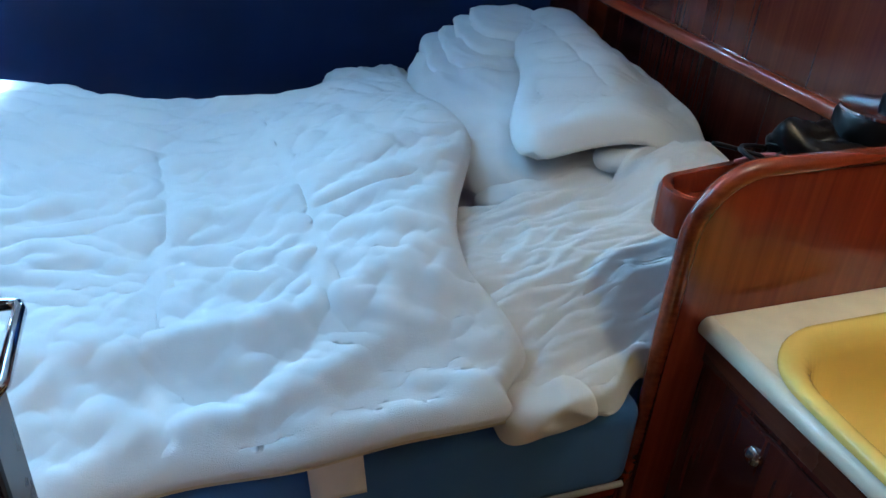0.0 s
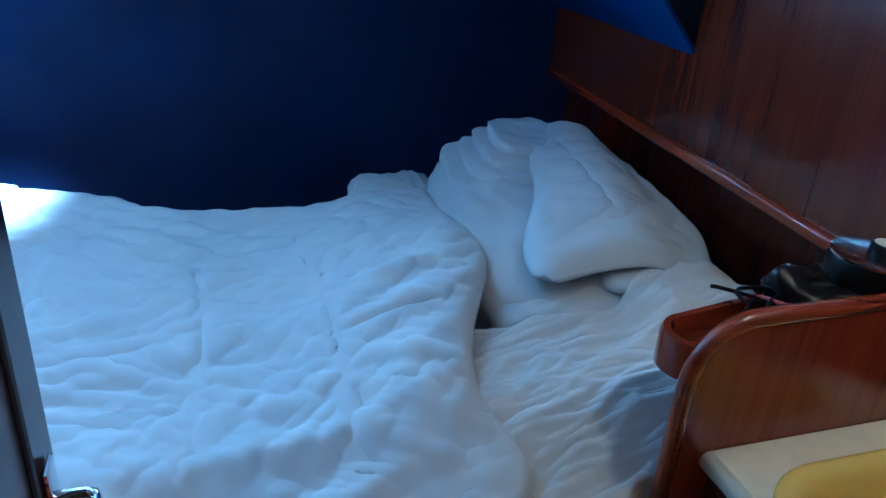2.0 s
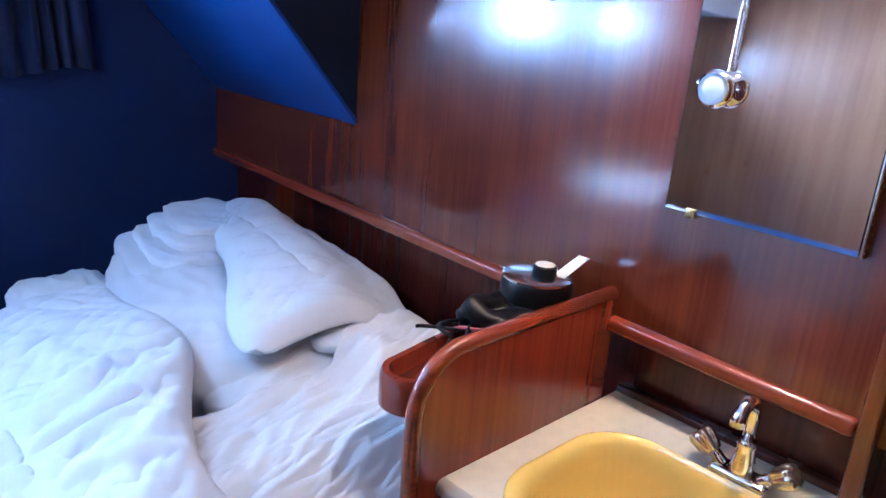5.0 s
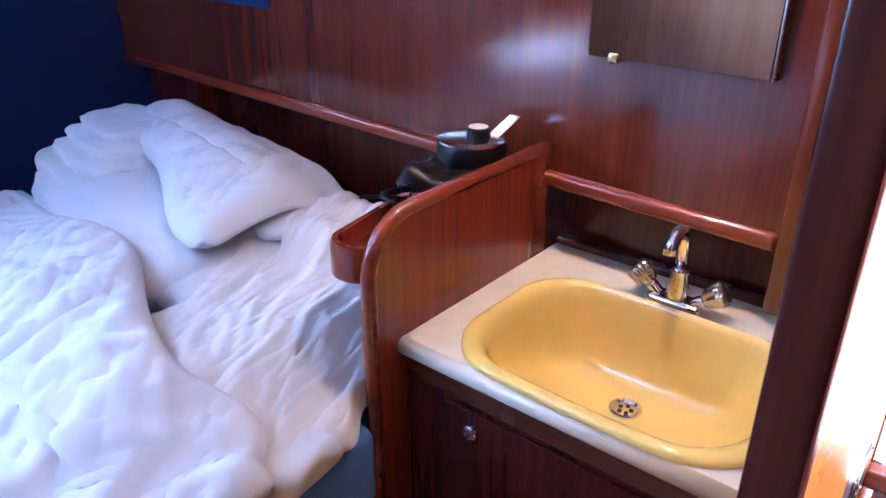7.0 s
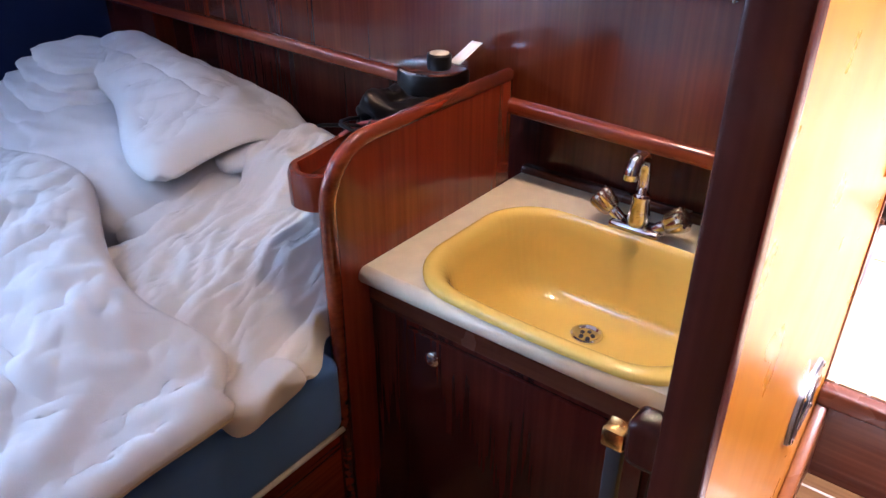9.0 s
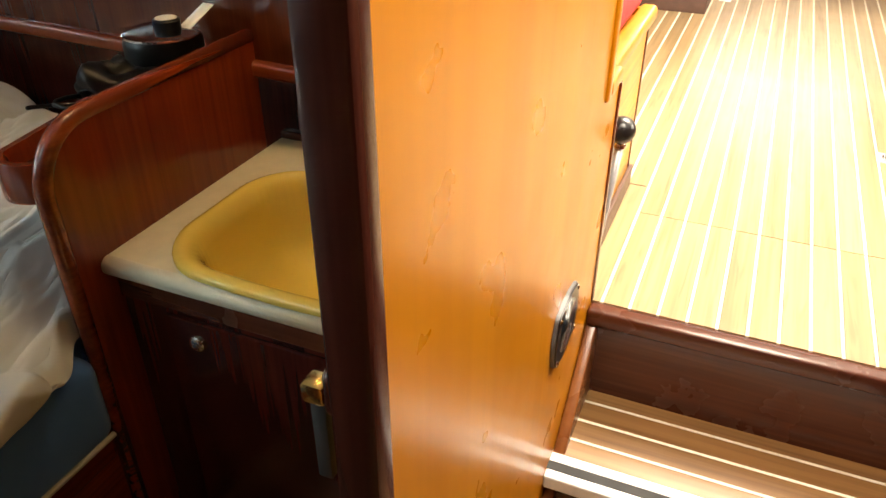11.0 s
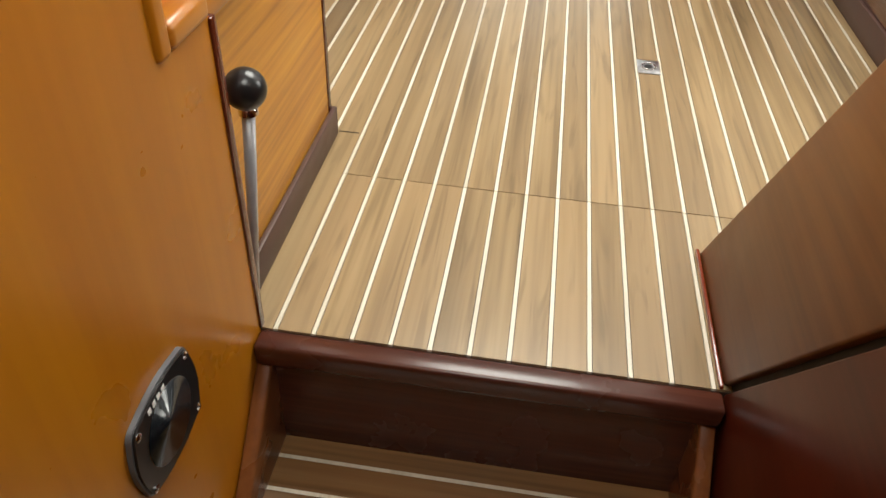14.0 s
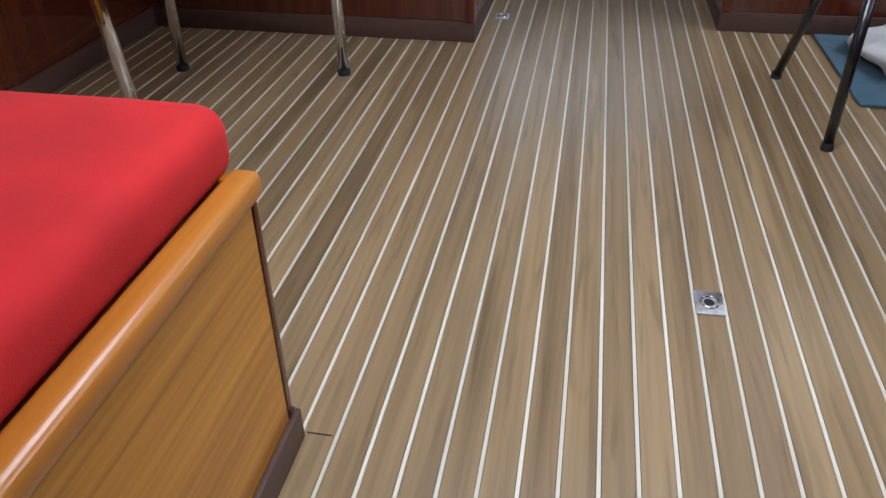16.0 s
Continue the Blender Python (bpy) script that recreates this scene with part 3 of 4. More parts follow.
def folds(x, y, seed, lean, long, short):
    """Crests of uneven length that run with a lean: long and short give waves per metre along and across them."""
    c, k = math.cos(lean), math.sin(lean)
    w = noise.noise_vector(Vector((x * 2.3 + seed, y * 2.3, seed)))
    along, across = x * c + y * k + 0.09 * w.x, y * c - x * k + 0.07 * w.y
    n = noise.noise(Vector((along * long, across * short, seed * 1.7)))
    m = noise.noise(Vector((along * long * 1.9 + 7, across * short * 1.8, seed * 0.6)))
    return 1 - min(1.0, abs(n) * 2.6) + 0.55 * (1 - min(1.0, abs(m) * 2.6))


def crumple(place, size, grow, seeds, height, seam=None, puff=0.0, foundation=0.01, stiff=0.10, rounds=120, ease=1):
    """A cloth with more length than the ground under it, relaxed so that its first faint folds sharpen and spread."""
    nx, ny = size
    base = np.array([[place(i / nx, j / ny) for i in range(nx + 1)] for j in range(ny + 1)], dtype=float)
    first = np.zeros(base.shape[:2])
    for seed, lean, long, short, much in seeds:
        first += much * np.array([[folds(c[0], c[1], seed, lean, long, short) for c in row] for row in base.tolist()])
    hold = seam(base) if seam else np.zeros(base.shape[:2])
    still = 0.02 + 0.15 * hold[..., None] ** 2
    for k, firm in enumerate((0.12, 0.25, 0.5, 0.8, 1.0)):
        k = 4 - k
        for line in (still[k], still[-1 - k], still[:, k], still[:, -1 - k]):
            np.maximum(line, firm, out=line)
    calm = 1 - np.maximum(hold, still[..., 0] ** 0.7) * 0.9
    p = base.copy()
    p[..., 2] += (first - first.mean()) * height * calm
    bonds = []
    lo, hi, every = slice(0, -1), slice(1, None), slice(None)
    gu, gv = 1 + grow[0], 1 + grow[1]
    for one, two, g, k in (((every, lo), (every, hi), gu, 1.0), ((lo, every), (hi, every), gv, 1.0), ((lo, lo), (hi, hi), (gu + gv) / 2, 0.5), ((lo, hi), (hi, lo), (gu + gv) / 2, 0.5)):
        bonds.append((one, two, np.linalg.norm(base[two] - base[one], axis=-1) * g, k))
    for _ in range(rounds):
        move, weight = np.zeros_like(p), np.full(p.shape[:2], 1e-6)
        for one, two, rest, k in bonds:
            d = p[two] - p[one]
            length = np.linalg.norm(d, axis=-1) + 1e-9
            step = d * (0.5 * k * (length - rest) / length)[..., None]
            move[one] += step
            move[two] -= step
            weight[one] += k
            weight[two] += k
        p += 1.4 * move / weight[..., None]
        lift = p - base
        soft = lift.copy()
        soft[1:-1, 1:-1] = (lift[:-2, 1:-1] + lift[2:, 1:-1] + lift[1:-1, :-2] + lift[1:-1, 2:]) / 4
        lift += stiff * (soft - lift)
        lift[..., :2] *= 1 - still
        lift[..., 2] = (lift[..., 2] + puff * (1 - hold)) * (1 - foundation) * (1 - 0.4 * hold)
        p = base + np.maximum(lift, (-1, -1, -0.012))
    for _ in range(ease):
        p[1:-1, 1:-1] += 0.35 * ((p[:-2, 1:-1] + p[2:, 1:-1] + p[1:-1, :-2] + p[1:-1, 2:]) / 4 - p[1:-1, 1:-1])
    return p


def finer_net(p):
    """Twice as many cells, on a smooth curve through the points."""
    for _ in range(2):
        q = np.concatenate((p[:1] * 2 - p[1:2], p, p[-1:] * 2 - p[-2:-1]))
        mid = (9 * (q[1:-2] + q[2:-1]) - q[:-3] - q[3:]) / 16
        out = np.empty((p.shape[0] * 2 - 1,) + p.shape[1:])
        out[::2], out[1::2] = p, mid
        p = out.transpose(1, 0, 2)
    return p


def net_mesh(p, thickness):
    """A closed cloth of that thickness over a net of points."""
    ny, nx = p.shape[:2]
    bm = bmesh.new()
    g = [[bm.verts.new(c) for c in row] for row in p.tolist()]
    for a, b in zip(g, g[1:]):
        for k in range(nx - 1):
            bm.faces.new((a[k], a[k + 1], b[k + 1], b[k]))
    bmesh.ops.recalc_face_normals(bm, faces=bm.faces[:])
    if sum(f.normal.z for f in bm.faces) < 0:
        bmesh.ops.reverse_faces(bm, faces=bm.faces[:])
    bmesh.ops.solidify(bm, geom=bm.faces[:], thickness=thickness)
    return bm


def soft_slab(x0, x1, y0, y1, z0, z1, seed, lumps=0.03, power=0.55, n=70, tilt=0.0, rise=0.0, skew=0.0):
    """A folded layer of bedding: a pillow-like closed body with wrinkles."""
    bm = bmesh.new()
    bmesh.ops.create_cube(bm, size=2.0)
    bmesh.ops.subdivide_edges(bm, edges=bm.edges[:], cuts=n // 2, use_grid_fill=True)
    cx, cy, cz = (x0 + x1) / 2, (y0 + y1) / 2, (z0 + z1) / 2
    hx, hy, hz = (x1 - x0) / 2, (y1 - y0) / 2, (z1 - z0) / 2
    for w in bm.verts:
        p = w.co.copy()
        s = p.normalized()
        k = (abs(s.x) ** (2 / power) + abs(s.y) ** (2 / power) + abs(s.z) ** (2 / power)) ** (-power / 2)
        q = s * k
        x, y, z = cx + q.x * hx, cy + q.y * hy, cz + q.z * hz
        z += tilt * q.x * hx + rise * q.y * hy
        x += skew * q.y * hy
        d = lumps * (0.55 * fold_noise(x * 1.2, y + z * 1.6, 4.0, seed) + 0.45 * fold_noise(x + z, y - z * 1.4, 9.0, seed + 3) - 0.5) + lumps * 0.4 * crease(x * 1.1, y + z * 1.3, 9.0, seed + 5, 0.4)
        d += lumps * 0.5 * noise.noise(Vector((x * 3, y * 3, z * 3 + seed)))
        w.co = Vector((x, y, z)) + s * d
    return bm


# loose pillow in its case at the head of the berth, beside the divider
def case_at(u, v):
    x = -0.885 + u * 0.765
    start = 0.655 + 0.047 * smooth(-0.700, -0.620, x) + 0.05 * smooth(-0.84, -0.885, x)
    end = 1.100 + 0.075 * smooth(-0.50, -0.38, x)
    y = start + v * (end - start)
    z = 0.166 + 0.100 * smooth(0.65, 0.88, y) - 0.012 * smooth(-0.60, -0.885, x)
    z += 0.050 * smooth(-0.52, -0.40, x) * smooth(0.93, 1.08, y) * smooth(-0.12, -0.24, x)
    z -= 0.020 * smooth(-0.30, -0.14, x)
    z -= 0.110 * smooth(0.90, 1.0, v) ** 2 + 0.035 * smooth(0.05, 0.0, v)
    return Vector((x, y, z))


loose = thing("pillow", "loose white pillow in a creased cotton case on the berth", "pillow", (-0.5, 0.9, 0.12))
net = crumple(case_at, (150, 112), (0.05, 0.11), ((3.1, 0.5, 3.0, 12.0, 1.0), (8.4, 0.2, 5.0, 24.0, 0.5)), 0.017, None, 0.0, 0.002, 0.018, 40)
part("case_hem", soft_slab(-0.868, -0.735, 0.640, 0.700, 0.122, 0.172, 81.0, 0.018, 0.6, 40, tilt=0.12), SHEET, loose, "rolled open end of the pillowcase", 180)
part("case", net_mesh(finer_net(net), -0.006), SHEET, loose, "creased white pillowcase", 180)


# quilt spread over the foot of the berth, stitched along broken lines
SEAMS = ((-1.92, 0.75, 1.60), (-1.60, 0.80, 1.55), (-1.287, 0.87, 1.42), (-1.055, 0.80, 1.50))


def quilt_at(u, v):
    near = 0.6 + v * 1.1
    right = -0.700 - 0.160 * smooth(1.30, 0.85, near) + 0.040 * smooth(0.84, 0.70, near) - 0.055 * smooth(0.69, 0.63, near)
    x = -2.25 + u * (right + 2.25)
    front = 0.652 + 0.010 * math.sin(x * 9.0 + 0.6) + 0.005 * math.sin(x * 23) - 0.02 * smooth(-1.15, -1.6, x)
    far = 1.71 + 0.16 * smooth(-1.30, -1.55, x) + 0.02 * math.sin(x * 14)
    y = front + v * (far - front)
    z = 0.170 + 0.03 * smooth(-1.3, -0.9, x) + 0.043 * smooth(front, 0.92, y) + 0.024 * smooth(1.1, 1.6, y)
    z += 0.065 * smooth(-1.2, -0.86, x) * smooth(0.7, 1.0, y) * (1 - 0.6 * smooth(1.2, 1.7, y))
    z += (0.008 + 0.018 * smooth(-1.2, -1.6, x)) * smooth(1.2, 1.7, y)
    z -= 0.022 * smooth(-1.25, -0.95, x) * smooth(1.35, 1.6, y)
    z += 0.012 * noise.noise(Vector((x * 3.4, y * 3.4, 4.0)))
    edge = min(u / 0.03, (1 - u) / 0.030, v / 0.035, (1 - v) / 0.05, 1)
    z -= (1 - math.sqrt(max(0, 1 - (1 - edge) ** 2))) * 0.024
    return Vector((x, y, z))


def quilt_seams(base):
    x, y = base[..., 0], base[..., 1]
    hold = np.zeros(x.shape)
    for s, y0, y1 in SEAMS:
        on = np.exp(-((x - s + 0.010 * np.sin(y * 9 + s * 5)) / 0.007) ** 2) * (y > y0) * (y < y1)
        hold = np.maximum(hold, on)
    for y0, x0, x1 in ((1.20, -1.60, -1.287), (1.40, -1.287, -1.055), (1.10, -1.055, -0.86)):
        on = np.exp(-((y - y0 + 0.012 * np.sin(x * 11)) / 0.008) ** 2) * (x > x0) * (x < x1)
        hold = np.maximum(hold, 0.45 * on)
    rim = np.zeros(x.shape)
    rim[:1], rim[-1:], rim[:, :1], rim[:, -1:] = 1, 1, 1, 1
    return np.maximum(hold, rim)


quilt = thing("quilt", "crumpled white stitched quilt spread over the berth", "duvet", (-1.4, 1.15, 0.12))
net = crumple(quilt_at, (216, 160), (0.040, 0.070), ((1.7, 0.25, 2.2, 10.0, 1.0), (5.3, -0.5, 3.0, 14.0, 0.8), (9.9, 0.8, 4.5, 24.0, 0.4)), 0.0170, quilt_seams, 0.0001, 0.002, 0.02, 32)
part("cover", net_mesh(finer_net(net), -0.016), WHITE_CLOTH, quilt, "", 180)
HEM = plain("cream hem piping", (0.66, 0.62, 0.50), 0.8)
part("hem", tube([tuple(c) for c in net[0, ::2] + np.array((0, -0.004, -0.004))], 0.0042, 8), HEM, quilt, "cream corded hem", 180)
part("hem", tube([tuple(c) for c in net[::2, -1] + np.array((0.004, 0, -0.004))], 0.0042, 8), HEM, quilt, "cream corded hem", 180)
part("care_tag", sheet_surface(4, 10, lambda u, v: Vector((-1.137 + u * 0.072 + v * 0.006, 0.643 + 0.003 * math.sin(v * 5), 0.176 - v * 0.085)), 0.001), TAG, quilt, "white sewn-in care tag", 180)


pile = thing("folded_quilt", "thick white quilt folded in layers at the head of the berth", "duvet", (-0.45, 1.5, 0.25))
part("body", soft_slab(-0.720, -0.150, 1.140, 1.955, 0.12, 0.325, 2.0, 0.016, 0.55, 90, rise=0.05, skew=0.15), WHITE_CLOTH, pile, "", 180)
for k in range(4):
    part("edge_fold", soft_slab(-0.625 + 0.045 * k, -0.30, 1.60 + 0.03 * k, 1.955 - 0.012 * k, 0.292 + 0.027 * k, 0.334 + 0.027 * k, 60.0 + 5 * k, 0.012, 0.5, 50, tilt=-0.02, rise=0.06, skew=0.10), WHITE_CLOTH, pile, "", 180)


def flap_at(u, v):
    left = -0.605 + 0.190 * smooth(0.0, 0.62, v) + 0.10 * smooth(0.55, 1.0, v)
    right = -0.128 - 0.05 * smooth(0.25, 0.0, v)
    x = left + u * (right - left)
    y = 1.150 + v * 0.80 + 0.035 * u * (1 - v)
    z = 0.325 + 0.045 * smooth(1.15, 1.75, y) - 0.035 * smooth(1.80, 1.95, y)
    z += 0.022 * math.sin(math.pi * min(1, u * 1.25)) - 0.060 * smooth(0.45, 1.0, u) - 0.02 * smooth(0.3, 0.0, v) * u
    edge = min(u / 0.035, v / 0.035, (1 - u) / 0.05, (1 - v) / 0.05, 1)
    z -= 0.022 * (1 - math.sqrt(max(0, 1 - (1 - edge) ** 2)))
    return Vector((x, y, z))


def flap_seams(base):
    x, y = base[..., 0], base[..., 1]
    line = np.exp(-((x + 0.36 - 0.10 * (y - 1.5)) / 0.007) ** 2) * (y > 1.3)
    across = np.exp(-((y - 1.62 + 0.02 * np.sin(x * 13)) / 0.008) ** 2)
    rim = np.zeros(x.shape)
    rim[:1], rim[-1:], rim[:, :1], rim[:, -1:] = 1, 1, 1, 1
    return np.maximum(np.maximum(line, 0.7 * across), rim)


net = crumple(flap_at, (72, 120), (0.025, 0.04), ((15.7, -0.4, 2.4, 9.0, 1.0), (4.3, 0.6, 3.5, 16.0, 0.6)), 0.012, flap_seams, 0.0001, 0.002, 0.02, 40)
part("upper_flap", net_mesh(finer_net(net), -0.034), WHITE_CLOTH, pile, "", 180)
part("hem_roll", soft_slab(-0.71, -0.37, 1.105, 1.24, 0.185, 0.268, 75.0, 0.014, 0.8, 50, tilt=0.08, skew=0.25), WHITE_CLOTH, pile, "", 180)
part("hem_roll", soft_slab(-0.47, -0.24, 1.105, 1.23, 0.262, 0.315, 71.0, 0.014, 0.8, 50, tilt=-0.05, skew=0.25), WHITE_CLOTH, pile, "", 180)
single("pillow", soft_slab(-0.86, -0.58, 1.78, 2.05, 0.115, 0.240, 21.0, 0.02, 0.8), SHEET, "plump white pillow against the hull side", "pillow", 180)
single("pillow", soft_slab(-2.15, -1.69, 1.74, 2.06, 0.115, 0.28, 27.0, 0.03, 0.8), SHEET, "plump white pillow against the hull side", "pillow", 180)

# ---- washstand ----
divider = thing("divider", "glossy mahogany divider with a rounded front corner", "divider", (-0.4, 0.675, SOLE))
R = 0.10
arc = [(-0.610 + R - R * math.cos(a), 0.487 - R + R * math.sin(a)) for a in [math.pi / 2 * k / 10 for k in range(11)]]
out = [(WALLX, SOLE), (-0.610, SOLE)] + arc + [(WALLX, 0.487)]
part("board", extruded([(x, 0.673, z) for x, z in out], (0, 0.024, 0), 0.004), MAHOGANY_FINE, divider, "", 30)
part("edge_cap", tube([(-0.610, 0.685, SOLE)] + [(x, 0.685, z) for x, z in arc] + [(WALLX - 0.002, 0.685, 0.487)], 0.0145, 12), MAHOGANY_X, divider, "rounded mahogany edge cap", 180)

shelf = thing("bedside_shelf", "small mahogany shelf with a rounded raised rim", "shelf", (-0.4, 0.74, 0.41))
line = [(-0.12, 0.698), (-0.565, 0.698)] + [(-0.562 - 0.047 * math.cos(a), 0.744 + 0.046 * math.sin(a)) for a in [math.pi * (k / 14 - 0.5) for k in range(1, 15)]] + [(-0.12, 0.87)]
part("board", extruded([(x, y, 0.385) for x, y in line], (0, 0, 0.02), 0.003), MAHOGANY_FINE, shelf, "", 30)
rim = line[1:]
bm = bmesh.new()
mid = [Vector((x, y, 0)) for x, y in rim]
sec = []
for i, p in enumerate(mid):
    d = (mid[min(i + 1, len(mid) - 1)] - mid[max(i - 1, 0)]).normalized()
    nrm = Vector((-d.y, d.x, 0)) * 0.009
    sec.append([bm.verts.new((p + s * nrm) + Vector((0, 0, z))) for s, z in ((1, 0.375), (1, 0.428), (0.6, 0.436), (-0.6, 0.436), (-1, 0.428), (-1, 0.375))])
for a, b in zip(sec, sec[1:]):
    for k in range(6):
        bm.faces.new((a[k], a[(k + 1) % 6], b[(k + 1) % 6], b[k]))
bm.faces.new(sec[0])
bm.faces.new(sec[-1][::-1])
bmesh.ops.recalc_face_normals(bm, faces=bm.faces[:])
part("rim", bm, MAHOGANY_FINE, shelf, "glossy raised rim", 40)

cabinet = thing("washstand_cabinet", "dark mahogany washstand cabinet under the basin", "cabinet", (-0.35, 0.37, SOLE))
part("body", box(-0.535, -0.515, 0.061, 0.671, SOLE, 0.231), CABINET_RED, cabinet)
part("face_rail", box(-0.542, -0.535, 0.061, 0.671, 0.182, 0.231, 0.003), DARKWOOD_Y, cabinet, "", 40)
leaf = part("door", box(-0.546, -0.5355, 0.14, 0.585, SOLE + 0.08, 0.172, 0.004), CABINET_RED, cabinet, "dark cabinet door", 40)
part("knob", lathe([(0.014, 0), (0.014, 0.004), (0.011, 0.007), (0.004, 0.008)], pose(-0.546, 0.524, 0.131, 0, -90), 20), STEEL, leaf, "round grey push button", 40)

worktop = thing("vanity_top", "cream laminate washstand top", "worktop", (-0.33, 0.37, 0.25))
BX, BY, BW, BH = -0.360, 0.343, 0.360, 0.525   # the basin's middle and size along x and y


def finer(line, k=6):
    return [(a[0] + (b[0] - a[0]) * i / k, a[1] + (b[1] - a[1]) * i / k) for a, b in zip(line, line[1:] + line[:1]) for i in range(k)]


outer = finer(rounded(-0.2895, 0.3665, 0.519, 0.609, 0.006), 4)
hole = finer(rounded(BX, BY, BW - 0.006, BH - 0.010, 0.110), 4)
part("slab", frame_ring(outer, hole, lambda u, v, d: (u, v, 0.263 - d), 0.032), CREAM, worktop, "", 40)
part("front_edge", tube([(-0.548, 0.063, 0.247), (-0.548, 0.671, 0.247)], 0.0165, 16), CREAM, worktop, "rounded front edge", 180)
part("upstand", box(-0.058, -0.031, 0.217, 0.671, 0.263, 0.280, 0.005, 3), DARKWOOD_Y, worktop, "dark strip along the back", 40)

basin = thing("washbasin", "yellow glazed oval washbasin set into the top", "sink", (BX, BY, 0.11))
prof = [(1.0, 0.269), (1.0, 0.275), (0.988, 0.280), (0.95, 0.282), (0.915, 0.279), (0.895, 0.270), (0.872, 0.245), (0.84, 0.19), (0.79, 0.140), (0.66, 0.114), (0.35, 0.104), (0.09, 0.100)]
bm = bmesh.new()
loops = []
for k, z in prof:
    r = 0.112 * k if k > 0.3 else 0.04
    w, h = BW * (k - (0.02 if k < 0.9 else 0)), BH * (k - (0.02 if k < 0.9 else 0))
    line = [(u - (0.018 * k * (1 - min(1, abs(2 * (v - BY) / h)) ** 2) if u < BX + 0.085 * (1 - k) - 0.001 else 0), v) for u, v in finer(rounded(BX + 0.085 * (1 - k), BY + 0.03 * (1 - k), w, h, min(r, w / 2 - 0.001, h / 2 - 0.001), 10), 4)]
    loops.append([bm.verts.new((u, v, z - 0.005)) for u, v in line])
for a, b in zip(loops, loops[1:]):
    for k in range(len(a)):
        bm.faces.new((a[k], a[(k + 1) % len(a)], b[(k + 1) % len(a)], b[k]))
bm.faces.new(loops[-1])
bmesh.ops.recalc_face_normals(bm, faces=bm.faces[:])
for f in bm.faces:
    f.normal_flip()
bowl = part("bowl", bm, BASIN, basin, "", 50)
drain = part("drain", lathe([(0.030, 0.0), (0.030, 0.004), (0.026, 0.005), (0.022, 0.002), (0.020, 0.001)], pose(BX + 0.08, BY + 0.028, 0.096), 28), CHROME, basin, "chrome drain", 40)
for k in range(5):
    a = k * 2 * math.pi / 5
    part("drain_hole", lathe([(0.0042, 0), (0.0042, 0.0006)], pose(BX + 0.08 + 0.011 * math.cos(a), BY + 0.028 + 0.011 * math.sin(a), 0.0975), 12), BLACK, drain, "dark hole")

tap = thing("basin_tap", "chrome mixer tap with two fluted knobs", "tap", (-0.17, 0.335, 0.268))
TX, TY = -0.150, 0.356
part("base", box(TX - 0.024, TX + 0.024, TY - 0.052, TY + 0.052, 0.263, 0.283, 0.009, 3), CHROME, tap, "", 50)
part("body", lathe([(0.020, 0), (0.022, 0.012), (0.018, 0.03), (0.015, 0.05), (0.017, 0.056), (0.017, 0.062), (0.013, 0.066)], pose(TX, TY, 0.279)), CHROME, tap, "", 50)
part("spout", tube([(TX, TY, 0.335), (TX, TY, 0.392), (TX - 0.004, TY, 0.408), (TX - 0.018, TY, 0.420), (TX - 0.036, TY, 0.425), (TX - 0.052, TY, 0.419), (TX - 0.062, TY, 0.404), (TX - 0.064, TY, 0.392)], [0.011, 0.011, 0.011, 0.0115, 0.012, 0.012, 0.012, 0.012]), CHROME, tap, "curved chrome spout", 180)
for s in (1, -1):
    stem = part("valve", lathe([(0.012, 0), (0.012, 0.022), (0.009, 0.03)], pose(TX, TY + s * 0.034, 0.279, -s * 52)), CHROME, tap, "chrome valve", 50)
    kn = [(0.012, 0.022), (0.017, 0.026), (0.021, 0.036), (0.024, 0.056), (0.022, 0.064), (0.012, 0.067)]
    bm = lathe(kn, pose(TX, TY + s * 0.034, 0.279, -s * 52), 48)
    for w in bm.verts:
        ax = pose(TX, TY + s * 0.034, 0.279, -s * 52)
        loc = ax.inverted() @ w.co
        ang = math.atan2(loc.y, loc.x)
        f = 0.94 + 0.07 * math.cos(ang * 8)
        w.co = ax @ Vector((loc.x * f, loc.y * f, loc.z))
    part("knob", bm, plain("fluted chrome", (0.62, 0.55, 0.45), 0.12, 0.9), tap, "fluted shiny knob", 60)

# mirror and wall lamp
mirror = thing("mirror", "frameless wall mirror held by small clips", "mirror", (WALLX, 0.435, 0.9))
part("glass", extruded([(WALLX - 0.026, 0.272, 0.687), (WALLX - 0.020, 0.272, 0.687), (WALLX - 0.002, 0.272, 1.32), (WALLX - 0.008, 0.272, 1.32)], (0, 0.320, 0)), MIRROR, mirror)
for y in (0.542,):
    part("clip", box(WALLX - 0.030, WALLX - 0.001, y - 0.010, y + 0.010, 0.678, 0.696, 0.003), BRASS, mirror, "small brass clip", 40)
part("edge_strip", box(WALLX - 0.022, WALLX - 0.001, 0.266, 0.271, 0.682, 1.32, 0.001), STEEL, mirror, "bright metal edge strip", 40)
lamp = thing("wall_lamp", "round chrome spot lamp with a conduit, mounted over the mirror", "lamp", (WALLX, 0.53, 0.9))
ax = pose(WALLX - 0.020, 0.529, 0.90, 0, -90)
part("housing", lathe([(0.018, 0), (0.021, 0.006), (0.028, 0.014), (0.031, 0.026), (0.029, 0.034), (0.025, 0.036), (0.023, 0.032)], ax), CHROME, lamp, "", 50)
part("lens", lathe([(0.0232, 0.030), (0.0232, 0.033), (0.015, 0.0355), (0.004, 0.0365)], ax), plain("frosted lens", (0.34, 0.42, 0.48), 0.12), lamp, "frosted lens", 180)
